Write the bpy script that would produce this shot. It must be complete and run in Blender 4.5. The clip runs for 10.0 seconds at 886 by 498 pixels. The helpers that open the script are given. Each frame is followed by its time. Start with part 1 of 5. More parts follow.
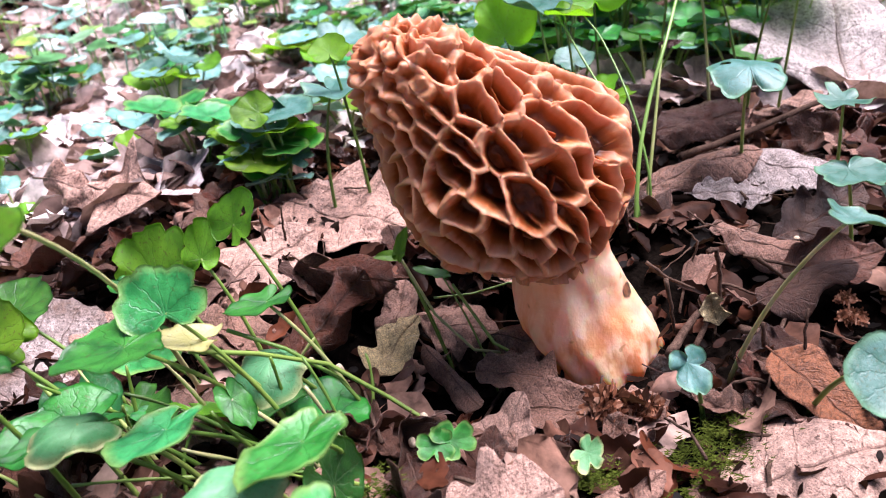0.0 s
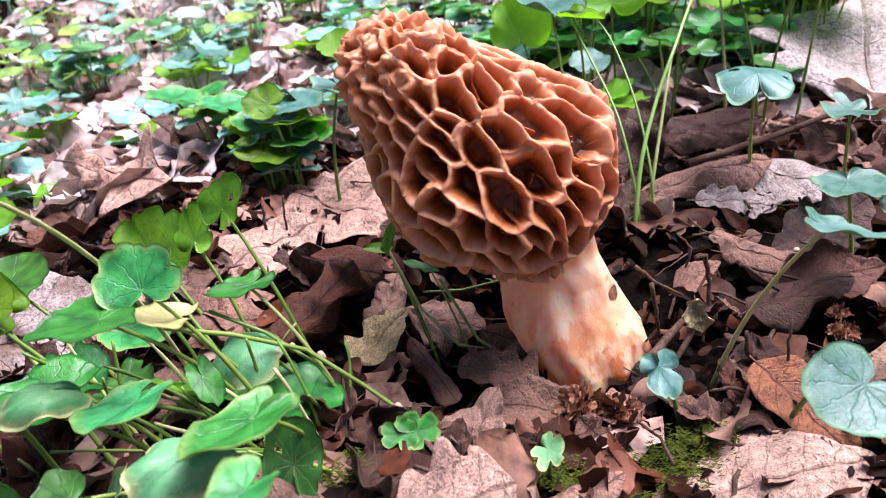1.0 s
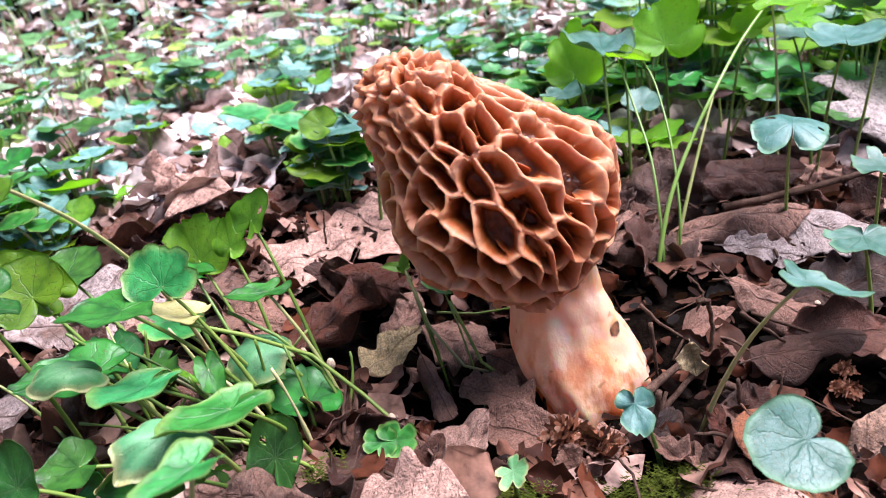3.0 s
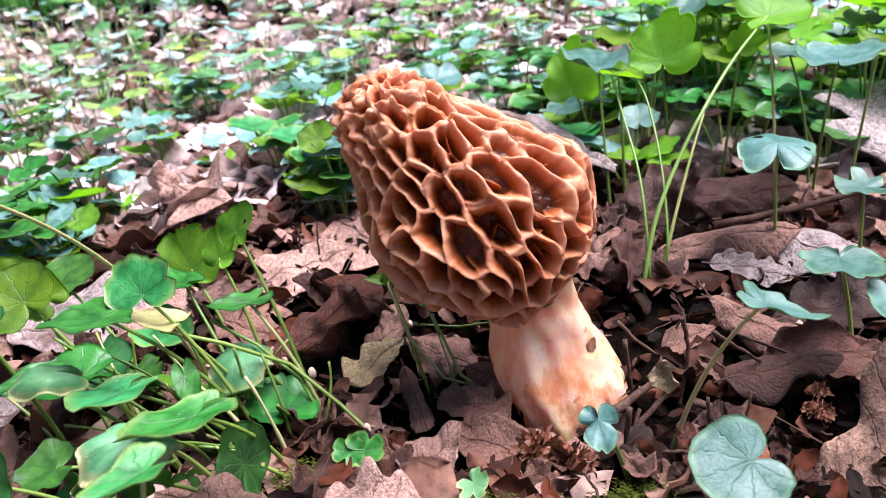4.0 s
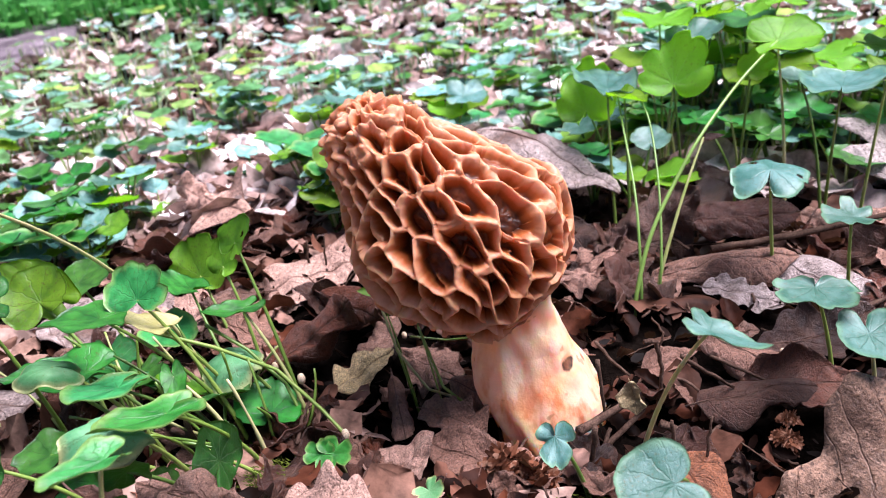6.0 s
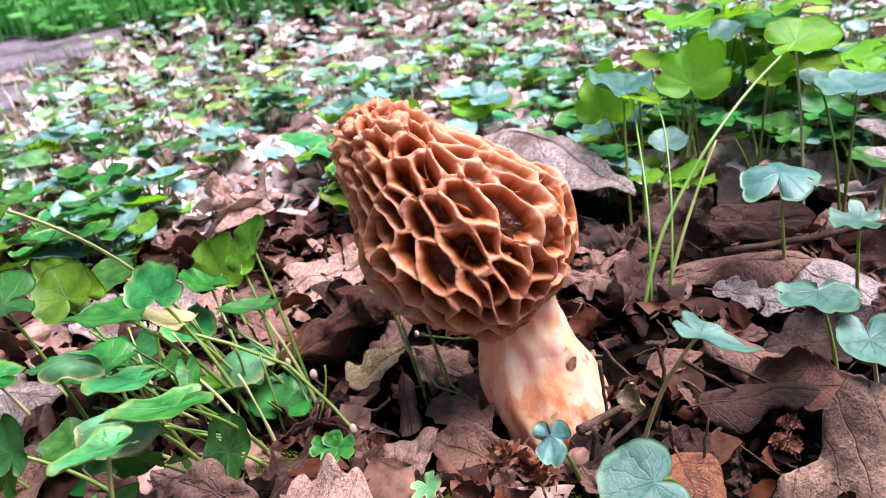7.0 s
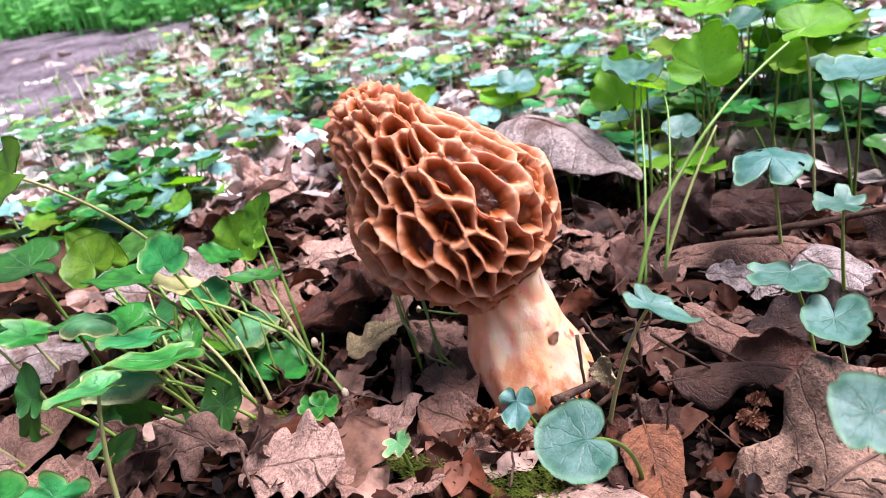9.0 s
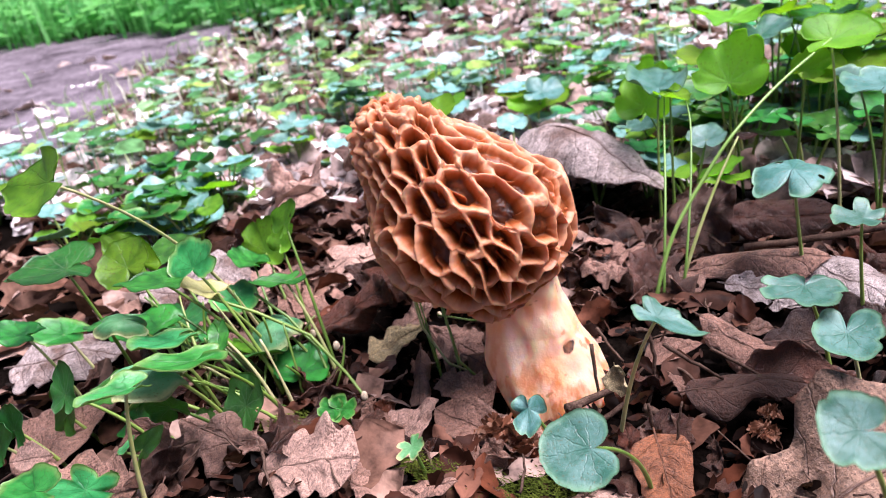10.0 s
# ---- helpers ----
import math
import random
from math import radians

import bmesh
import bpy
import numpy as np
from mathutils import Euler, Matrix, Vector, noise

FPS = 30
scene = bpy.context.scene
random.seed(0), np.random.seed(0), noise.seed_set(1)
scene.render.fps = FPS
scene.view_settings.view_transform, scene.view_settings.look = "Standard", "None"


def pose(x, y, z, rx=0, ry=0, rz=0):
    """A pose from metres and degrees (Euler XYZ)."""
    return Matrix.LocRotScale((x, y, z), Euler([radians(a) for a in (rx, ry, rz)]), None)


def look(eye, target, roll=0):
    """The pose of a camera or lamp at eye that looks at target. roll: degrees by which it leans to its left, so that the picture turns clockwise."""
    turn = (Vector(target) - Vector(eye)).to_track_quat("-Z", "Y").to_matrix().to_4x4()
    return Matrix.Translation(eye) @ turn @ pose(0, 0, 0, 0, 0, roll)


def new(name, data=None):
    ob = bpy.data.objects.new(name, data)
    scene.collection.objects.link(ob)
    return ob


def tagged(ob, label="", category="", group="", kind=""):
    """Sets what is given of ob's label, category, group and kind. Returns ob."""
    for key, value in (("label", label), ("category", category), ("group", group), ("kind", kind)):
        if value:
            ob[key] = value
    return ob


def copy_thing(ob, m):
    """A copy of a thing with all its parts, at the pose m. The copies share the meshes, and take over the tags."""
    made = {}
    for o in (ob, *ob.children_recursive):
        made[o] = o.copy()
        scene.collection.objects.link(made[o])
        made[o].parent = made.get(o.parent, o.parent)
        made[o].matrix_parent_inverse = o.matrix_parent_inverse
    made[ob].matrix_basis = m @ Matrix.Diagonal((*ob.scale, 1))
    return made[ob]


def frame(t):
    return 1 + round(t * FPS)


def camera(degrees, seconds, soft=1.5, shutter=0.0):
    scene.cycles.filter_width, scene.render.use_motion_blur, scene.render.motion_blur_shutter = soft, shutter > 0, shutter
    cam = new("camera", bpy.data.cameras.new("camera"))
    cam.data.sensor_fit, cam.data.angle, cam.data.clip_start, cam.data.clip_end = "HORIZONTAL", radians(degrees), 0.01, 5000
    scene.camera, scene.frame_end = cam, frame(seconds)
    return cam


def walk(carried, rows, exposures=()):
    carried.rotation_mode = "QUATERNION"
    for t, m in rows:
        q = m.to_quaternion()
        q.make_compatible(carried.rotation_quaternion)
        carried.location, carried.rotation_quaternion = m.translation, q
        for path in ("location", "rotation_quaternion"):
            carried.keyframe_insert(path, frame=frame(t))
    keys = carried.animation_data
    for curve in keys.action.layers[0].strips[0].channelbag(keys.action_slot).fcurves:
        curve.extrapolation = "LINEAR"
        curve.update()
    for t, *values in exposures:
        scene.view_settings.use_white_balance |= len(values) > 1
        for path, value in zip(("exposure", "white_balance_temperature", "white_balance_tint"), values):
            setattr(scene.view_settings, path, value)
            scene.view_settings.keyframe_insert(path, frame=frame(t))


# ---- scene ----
cam = camera(62.0, 10.0, soft=1.0)
PATH = [
    (0, (-0.04535, -0.15918, 0.13257), (-0.04535, 0.01382, 0.03221), -7.55),
    (0.5, (-0.03697, -0.16028, 0.13183), (-0.04165, 0.01356, 0.03306), -7.33),
    (1, (-0.02988, -0.16269, 0.12946), (-0.04103, 0.01118, 0.03126), -6.79),
    (1.5, (-0.02388, -0.16457, 0.13201), (-0.04008, 0.01004, 0.03583), -6.47),
    (2, (-0.01904, -0.16601, 0.13349), (-0.04295, 0.00901, 0.03970), -6.85),
    (2.5, (-0.01368, -0.16782, 0.13336), (-0.04342, 0.00703, 0.04094), -6.08),
    (2.7, (-0.01042, -0.16925, 0.13291), (-0.04300, 0.00543, 0.04111), -5.99),
    (3.8, (0.01109, -0.17173, 0.13479), (-0.03220, 0.00289, 0.04741), -6.37),
    (4, (0.01133, -0.17117, 0.13490), (-0.03265, 0.00325, 0.04748), -6.18),
    (4.5, (0.01676, -0.17227, 0.13561), (-0.03047, 0.00216, 0.04992), -6.21),
    (5, (0.02419, -0.17230, 0.13496), (-0.02595, 0.00150, 0.04963), -6.46),
    (5.5, (0.03130, -0.17300, 0.13603), (-0.02485, -0.00084, 0.05114), -6.55),
    (5.7, (0.03316, -0.17242, 0.13737), (-0.02423, -0.00028, 0.05327), -6.43),
    (6.8, (0.04515, -0.17324, 0.13993), (-0.02251, -0.00415, 0.05727), -7.37),
    (7, (0.04736, -0.17373, 0.14064), (-0.02227, -0.00554, 0.05780), -7.51),
    (7.5, (0.05308, -0.17489, 0.14018), (-0.02269, -0.00945, 0.05720), -7.97),
    (8, (0.06257, -0.17506, 0.13922), (-0.01769, -0.01172, 0.05628), -8.45),
    (8.5, (0.07048, -0.17660, 0.13780), (-0.01253, -0.01456, 0.05502), -8.27),
    (9, (0.07438, -0.17703, 0.13764), (-0.01120, -0.01609, 0.05534), -8.65),
    (9.5, (0.07821, -0.17700, 0.14014), (-0.01099, -0.01750, 0.05886), -9.47),
    (10, (0.08163, -0.17803, 0.14117), (-0.01248, -0.02107, 0.06051), -9.12),
]
cam.data.dof.use_dof, cam.data.dof.focus_distance, cam.data.dof.aperture_fstop = True, 0.205, 25.0
walk(cam, [(t, look(eye, target, roll)) for t, eye, target, roll in PATH], exposures=[(0, 1.42, 5850, 24), (5, 1.37, 5850, 24), (10, 1.29, 5850, 24)])

# ---- world, sun, exposure ----
MM = 0.001
SUN_AZ, SUN_EL = radians(25), radians(68)     # from the x axis towards y
world = bpy.data.worlds.new("sky")
scene.world = world
world.use_nodes = True
wn = world.node_tree.nodes
sky = wn.new("ShaderNodeTexSky")
sky.sky_type = "NISHITA"
sky.sun_disc = False
sky.sun_elevation = SUN_EL
sky.sun_rotation = radians(90) - SUN_AZ
sky.air_density, sky.dust_density = 1.2, 2.0
world.node_tree.links.new(sky.outputs[0], wn["Background"].inputs[0])
wn["Background"].inputs[1].default_value = 0.042
sun_data = bpy.data.lights.new("sun", "SUN")
sun_data.energy, sun_data.angle, sun_data.color = 4.8, radians(44), (1.0, 0.95, 0.90)
sun = new("sun", sun_data)
way = Vector((math.cos(SUN_EL) * math.cos(SUN_AZ), math.cos(SUN_EL) * math.sin(SUN_AZ), math.sin(SUN_EL)))
sun.matrix_world = look(way * 3, (0, 0, 0))

# ---- small helpers ----
rng = np.random.default_rng(7)


def nodes_of(name):
    mat = bpy.data.materials.new(name)
    mat.use_nodes = True
    return mat, mat.node_tree.nodes, mat.node_tree.links, mat.node_tree.nodes["Principled BSDF"]


def ramp(nodes, stops):
    n = nodes.new("ShaderNodeValToRGB")
    el = n.color_ramp.elements
    while len(el) < len(stops):
        el.new(0.5)
    for e, (p, c) in zip(el, stops):
        e.position, e.color = p, (*c, 1)
    return n


def mix(nodes, links, fac, a, b, blend="MIX"):
    n = nodes.new("ShaderNodeMix")
    n.data_type, n.blend_type = "RGBA", blend
    for socket, value in ((n.inputs[0], fac), (n.inputs[6], a), (n.inputs[7], b)):
        if hasattr(value, "links"):
            links.new(value, socket)
        else:
            socket.default_value = value if isinstance(value, (int, float)) else (*value, 1)
    return n.outputs[2]


def math_node(nodes, links, op, a, b=0.0):
    n = nodes.new("ShaderNodeMath")
    n.operation = op
    for socket, value in ((n.inputs[0], a), (n.inputs[1], b)):
        if hasattr(value, "links"):
            links.new(value, socket)
        else:
            socket.default_value = value
    return n.outputs[0]


def noise_tex(nodes, links, scale, detail=4, rough=0.55, coords=None):
    n = nodes.new("ShaderNodeTexNoise")
    n.inputs["Scale"].default_value, n.inputs["Detail"].default_value, n.inputs["Roughness"].default_value = scale, detail, rough
    if coords:
        links.new(coords, n.inputs["Vector"])
    return n


def bump(nodes, links, bsdf, height, strength, distance):
    n = nodes.new("ShaderNodeBump")
    n.inputs["Strength"].default_value, n.inputs["Distance"].default_value = strength, distance
    links.new(height, n.inputs["Height"])
    links.new(n.outputs[0], bsdf.inputs["Normal"])


def mesh_of(name, verts, faces, material=None, smooth=True, uv=None):
    me = bpy.data.meshes.new(name)
    me.from_pydata([tuple(v) for v in verts], [], [tuple(f) for f in faces])
    if uv is not None:
        layer = me.uv_layers.new(name="UVMap")
        idx = np.empty(len(me.loops), dtype=np.int32)
        me.loops.foreach_get("vertex_index", idx)
        layer.data.foreach_set("uv", np.asarray(uv, dtype=np.float32)[idx].ravel())
    if smooth:
        me.polygons.foreach_set("use_smooth", np.ones(len(me.polygons), dtype=bool))
    if material:
        me.materials.append(material)
    me.update()
    return me


def under(name, data, parent, m=None, label=""):
    """One part of a thing."""
    ob = new(name, data)
    ob.parent = parent
    if m is not None:
        ob.matrix_basis = m
    return tagged(ob, label)


def n3(x, y, z, scale, seed=0.0):
    return noise.noise(Vector((x * scale + seed, y * scale - seed, z * scale + 2 * seed)))


def bumps(x, y):
    """The lie of the land, in mm: a shallow hollow round the mushroom between low mounds."""
    g = lambda cx, cy, r, h: h * np.exp(-((x - cx) ** 2 + (y - cy) ** 2) / (r * r))
    z = g(-28, 12, 42, -19) + g(-55, -62, 30, 12) + g(20, -30, 30, -6) + g(65, 10, 30, -9) + g(45, 85, 34, 6)
    z += g(-107, 70, 40, 8) + g(-170, 115, 60, 12) + g(0, 150, 60, 5) + g(-60, 130, 50, 8) + g(-400, 500, 220, -8)
    return z


# ---- materials ----
def leaf_material(name, low, high, gloss=0.38, through_light=0.35, light=(0.35, 0.6, 0.05), vein=(0.30, 0.42, 0.20), spots=0.5, edge=None, vein_show=0.22, net_show=0.12):
    mat, nodes, links, bsdf = nodes_of(name)
    tc = nodes.new("ShaderNodeTexCoord")
    info = nodes.new("ShaderNodeObjectInfo")
    sep = nodes.new("ShaderNodeSeparateXYZ")
    links.new(tc.outputs["UV"], sep.inputs[0])
    big = noise_tex(nodes, links, 2.2, 4, 0.6, tc.outputs["Object"])
    fine = noise_tex(nodes, links, 22, 5, 0.65, tc.outputs["Object"])
    blotch = nodes.new("ShaderNodeMapRange")
    blotch.inputs[1].default_value, blotch.inputs[2].default_value = 0.40, 0.60
    links.new(big.outputs[0], blotch.inputs[0])
    col = mix(nodes, links, blotch.outputs[0], low, high)
    col = mix(nodes, links, math_node(nodes, links, "MULTIPLY", fine.outputs[0], 0.35), col, high)
    hsv = nodes.new("ShaderNodeHueSaturation")
    links.new(math_node(nodes, links, "MULTIPLY_ADD", info.outputs["Random"], 0.05), hsv.inputs["Hue"])
    hsv.inputs["Hue"].links[0].from_node.inputs[2].default_value = 0.475
    value = nodes.new("ShaderNodeMapRange")
    value.inputs[3].default_value, value.inputs[4].default_value = 0.75, 1.25
    links.new(info.outputs["Random"], value.inputs[0])
    links.new(value.outputs[0], hsv.inputs["Value"])
    links.new(col, hsv.inputs["Color"])
    col = hsv.outputs[0]
    # radiating veins, from the stalk to the rim
    wander = noise_tex(nodes, links, 3.5, 2, 0.5, tc.outputs["Object"])
    fan = math_node(nodes, links, "ADD", math_node(nodes, links, "MULTIPLY", sep.outputs[0], 11.0), math_node(nodes, links, "MULTIPLY", wander.outputs[0], 0.9))
    fan = math_node(nodes, links, "PINGPONG", fan, 0.5)
    width = math_node(nodes, links, "DIVIDE", 0.035, math_node(nodes, links, "MAXIMUM", sep.outputs[1], 0.12))
    line = math_node(nodes, links, "SUBTRACT", 1.0, math_node(nodes, links, "DIVIDE", fan, width))
    line = math_node(nodes, links, "MAXIMUM", line, 0.0)
    col = mix(nodes, links, math_node(nodes, links, "MULTIPLY", line, vein_show), col, vein)
    if edge:
        rim = nodes.new("ShaderNodeMapRange")
        rim.inputs[1].default_value, rim.inputs[2].default_value = 0.80, 1.08
        links.new(math_node(nodes, links, "ADD", sep.outputs[1], math_node(nodes, links, "MULTIPLY_ADD", big.outputs[0], 0.3)), rim.inputs[0])
        rim.inputs[0].links[0].from_node.inputs[1].links[0].from_node.inputs[2].default_value = -0.15
        col = mix(nodes, links, rim.outputs[0], col, edge)
    # a fine net of lesser veins
    net = nodes.new("ShaderNodeTexVoronoi")
    net.feature = "DISTANCE_TO_EDGE"
    net.inputs["Scale"].default_value = 9.0
    links.new(tc.outputs["Object"], net.inputs["Vector"])
    thread = math_node(nodes, links, "MAXIMUM", math_node(nodes, links, "SUBTRACT", 1.0, math_node(nodes, links, "MULTIPLY", net.outputs["Distance"], 14.0)), 0.0)
    col = mix(nodes, links, math_node(nodes, links, "MULTIPLY", thread, net_show), col, vein)
    # small brown specks of wear
    speck = noise_tex(nodes, links, 19, 2, 0.5, tc.outputs["Object"])
    cut = nodes.new("ShaderNodeMapRange")
    cut.inputs[1].default_value, cut.inputs[2].default_value = 0.62, 0.66
    links.new(speck.outputs[0], cut.inputs[0])
    col = mix(nodes, links, math_node(nodes, links, "MULTIPLY", cut.outputs[0], spots), col, (0.10, 0.06, 0.02))
    links.new(col, bsdf.inputs["Base Color"])
    bsdf.inputs["Roughness"].default_value = gloss
    bsdf.inputs["Specular IOR Level"].default_value = 0.5
    rough = nodes.new("ShaderNodeMapRange")
    rough.inputs[3].default_value, rough.inputs[4].default_value = gloss - 0.1, gloss + 0.2
    links.new(fine.outputs[0], rough.inputs[0])
    links.new(rough.outputs[0], bsdf.inputs["Roughness"])
    height = math_node(nodes, links, "SUBTRACT", math_node(nodes, links, "MULTIPLY", fine.outputs[0], 0.5), math_node(nodes, links, "MAXIMUM", line, math_node(nodes, links, "MULTIPLY", thread, 0.25)))
    bump(nodes, links, bsdf, height, 0.35, 0.0004)
    glow = nodes.new("ShaderNodeBsdfTranslucent")
    links.new(mix(nodes, links, 0.6, col, light), glow.inputs[0])
    both = nodes.new("ShaderNodeMixShader")
    both.inputs[0].default_value = through_light
    links.new(bsdf.outputs[0], both.inputs[1])
    links.new(glow.outputs[0], both.inputs[2])
    links.new(both.outputs[0], nodes["Material Output"].inputs[0])
    return mat


green = leaf_material("leaf_green", (0.010, 0.085, 0.012), (0.050, 0.25, 0.030), 0.30, vein=(0.012, 0.07, 0.012), vein_show=0.5)
bright = leaf_material("leaf_bright_green", (0.010, 0.14, 0.022), (0.050, 0.33, 0.065), 0.28, vein=(0.008, 0.09, 0.016), vein_show=0.5, edge=(0.30, 0.45, 0.12))
dark = leaf_material("leaf_dark_green", (0.008, 0.065, 0.010), (0.028, 0.15, 0.020), 0.34)
lime = leaf_material("leaf_lime", (0.06, 0.19, 0.008), (0.16, 0.36, 0.014), 0.38, 0.45, vein=(0.05, 0.14, 0.01), vein_show=0.4, spots=0.8)
# green leaf with the blue sky's reflection painted into its base colour
sheen_teal = leaf_material("leaf_sky_sheen", (0.022, 0.115, 0.075), (0.105, 0.225, 0.19), 0.36, 0.22, edge=(0.16, 0.30, 0.16), vein=(0.02, 0.075, 0.045), vein_show=0.4, net_show=0.15)
pale = leaf_material("leaf_pale_rimmed", (0.06, 0.26, 0.08), (0.14, 0.36, 0.14), 0.4, 0.3, edge=(0.62, 0.52, 0.22))
# the same sky sheen painted paler, for leaves farther off
sheen_mist = leaf_material("leaf_pale_sky_sheen", (0.07, 0.24, 0.19), (0.22, 0.40, 0.38), 0.34, 0.22, edge=(0.20, 0.36, 0.22), vein=(0.05, 0.14, 0.10), vein_show=0.3)
yellow = leaf_material("leaf_yellow", (0.50, 0.46, 0.16), (0.66, 0.60, 0.30), 0.45, 0.4, light=(0.8, 0.7, 0.2), vein=(0.5, 0.45, 0.1))
# lime leaf with its sunlit brightness painted into the base colour
sun_leaf = leaf_material("leaf_sunlit_lime", (0.17, 0.36, 0.015), (0.28, 0.48, 0.032), 0.4, 0.66, light=(0.62, 0.92, 0.06))


def stalk_material(name, stops):
    mat, nodes, links, bsdf = nodes_of(name)
    info, tc = nodes.new("ShaderNodeObjectInfo"), nodes.new("ShaderNodeTexCoord")
    r = ramp(nodes, stops)
    n = noise_tex(nodes, links, 180, 3, 0.5, tc.outputs["Object"])
    links.new(math_node(nodes, links, "ADD", info.outputs["Random"], math_node(nodes, links, "MULTIPLY_ADD", n.outputs[0], 0.5)), r.inputs[0])
    r.inputs[0].links[0].from_node.inputs[1].links[0].from_node.inputs[2].default_value = -0.25
    links.new(r.outputs[0], bsdf.inputs["Base Color"])
    bsdf.inputs["Roughness"].default_value = 0.4
    bsdf.inputs["Subsurface Weight"].default_value = 0.15
    bsdf.inputs["Subsurface Radius"].default_value = (0.001, 0.0012, 0.0004)
    return mat


stalk = stalk_material("stalk_green", [(0.0, (0.07, 0.14, 0.02)), (0.35, (0.13, 0.22, 0.03)), (0.75, (0.24, 0.32, 0.065)), (1.0, (0.46, 0.42, 0.20))])
fresh_stalk = stalk_material("stalk_fresh_green", [(0.0, (0.13, 0.24, 0.04)), (1.0, (0.22, 0.36, 0.07))])


def dead_leaf_material(name, stops, vein_dark=0.5, patch=0.5, gloss=0.5):
    mat, nodes, links, bsdf = nodes_of(name)
    tc, info = nodes.new("ShaderNodeTexCoord"), nodes.new("ShaderNodeObjectInfo")
    sep = nodes.new("ShaderNodeSeparateXYZ")
    links.new(tc.outputs["UV"], sep.inputs[0])
    base = ramp(nodes, stops)
    links.new(info.outputs["Random"], base.inputs[0])
    big = noise_tex(nodes, links, 3.0, 5, 0.62, tc.outputs["Object"])
    fine = noise_tex(nodes, links, 30, 6, 0.7, tc.outputs["Object"])
    grain = noise_tex(nodes, links, 90, 3, 0.6, tc.outputs["Object"])
    col = base.outputs[0]
    dirt = nodes.new("ShaderNodeMapRange")
    dirt.inputs[1].default_value, dirt.inputs[2].default_value = 0.46, 0.60
    links.new(big.outputs[0], dirt.inputs[0])
    col = mix(nodes, links, math_node(nodes, links, "MULTIPLY", dirt.outputs[0], patch), col, (0.11, 0.055, 0.035))
    tone = nodes.new("ShaderNodeMapRange")
    tone.inputs[1].default_value, tone.inputs[2].default_value = 0.38, 0.62
    tone.inputs[3].default_value, tone.inputs[4].default_value = 0.35, 1.55
    links.new(math_node(nodes, links, "ADD", math_node(nodes, links, "MULTIPLY", fine.outputs[0], 0.6), math_node(nodes, links, "MULTIPLY", grain.outputs[0], 0.4)), tone.inputs[0])
    hsv = nodes.new("ShaderNodeHueSaturation")
    links.new(col, hsv.inputs["Color"])
    links.new(tone.outputs[0], hsv.inputs["Value"])
    col = hsv.outputs[0]
    speck = noise_tex(nodes, links, 62, 2, 0.6, tc.outputs["Object"])
    cut = nodes.new("ShaderNodeMapRange")
    cut.inputs[1].default_value, cut.inputs[2].default_value = 0.60, 0.64
    links.new(speck.outputs[0], cut.inputs[0])
    col = mix(nodes, links, math_node(nodes, links, "MULTIPLY", cut.outputs[0], 0.7), col, (0.045, 0.025, 0.018))
    # side veins slant from the midrib
    across = math_node(nodes, links, "ABSOLUTE", sep.outputs[0])
    slant = math_node(nodes, links, "SUBTRACT", math_node(nodes, links, "MULTIPLY", sep.outputs[1], 6.0), math_node(nodes, links, "MULTIPLY", across, 1.5))
    slant = math_node(nodes, links, "ADD", slant, math_node(nodes, links, "MULTIPLY", big.outputs[0], 1.1))
    saw = math_node(nodes, links, "PINGPONG", slant, 0.5)
    line = math_node(nodes, links, "MAXIMUM", math_node(nodes, links, "SUBTRACT", 1.0, math_node(nodes, links, "MULTIPLY", saw, 22.0)), 0.0)
    mid = math_node(nodes, links, "MAXIMUM", math_node(nodes, links, "SUBTRACT", 1.0, math_node(nodes, links, "MULTIPLY", across, 26.0)), 0.0)
    line = math_node(nodes, links, "MAXIMUM", math_node(nodes, links, "MULTIPLY", line, 0.55), mid)
    col = mix(nodes, links, math_node(nodes, links, "MULTIPLY", line, vein_dark), col, (0.13, 0.07, 0.05))
    net = nodes.new("ShaderNodeTexVoronoi")
    net.feature = "DISTANCE_TO_EDGE"
    net.inputs["Scale"].default_value = 26.0
    links.new(tc.outputs["Object"], net.inputs["Vector"])
    thread = math_node(nodes, links, "MAXIMUM", math_node(nodes, links, "SUBTRACT", 1.0, math_node(nodes, links, "MULTIPLY", net.outputs["Distance"], 11.0)), 0.0)
    col = mix(nodes, links, math_node(nodes, links, "MULTIPLY", thread, vein_dark * 0.2), col, (0.10, 0.05, 0.035))
    links.new(col, bsdf.inputs["Base Color"])
    bsdf.inputs["Specular IOR Level"].default_value = 0.42
    rough = nodes.new("ShaderNodeMapRange")
    rough.inputs[3].default_value, rough.inputs[4].default_value = gloss - 0.22, gloss + 0.12
    links.new(fine.outputs[0], rough.inputs[0])
    links.new(rough.outputs[0], bsdf.inputs["Roughness"])
    h = math_node(nodes, links, "ADD", math_node(nodes, links, "MULTIPLY", fine.outputs[0], 0.8), math_node(nodes, links, "MULTIPLY", grain.outputs[0], 0.15))
    h = math_node(nodes, links, "SUBTRACT", h, math_node(nodes, links, "MULTIPLY", thread, 0.03))
    h = math_node(nodes, links, "ADD", h, math_node(nodes, links, "MULTIPLY", big.outputs[0], 1.2))
    h = math_node(nodes, links, "SUBTRACT", h, math_node(nodes, links, "MULTIPLY", line, 0.5))
    bump(nodes, links, bsdf, h, 1.0, 0.0014)
    glow = nodes.new("ShaderNodeBsdfTranslucent")
    links.new(mix(nodes, links, 0.5, col, (0.55, 0.22, 0.08)), glow.inputs[0])
    both = nodes.new("ShaderNodeMixShader")
    both.inputs[0].default_value = 0.06
    links.new(bsdf.outputs[0], both.inputs[1])
    links.new(glow.outputs[0], both.inputs[2])
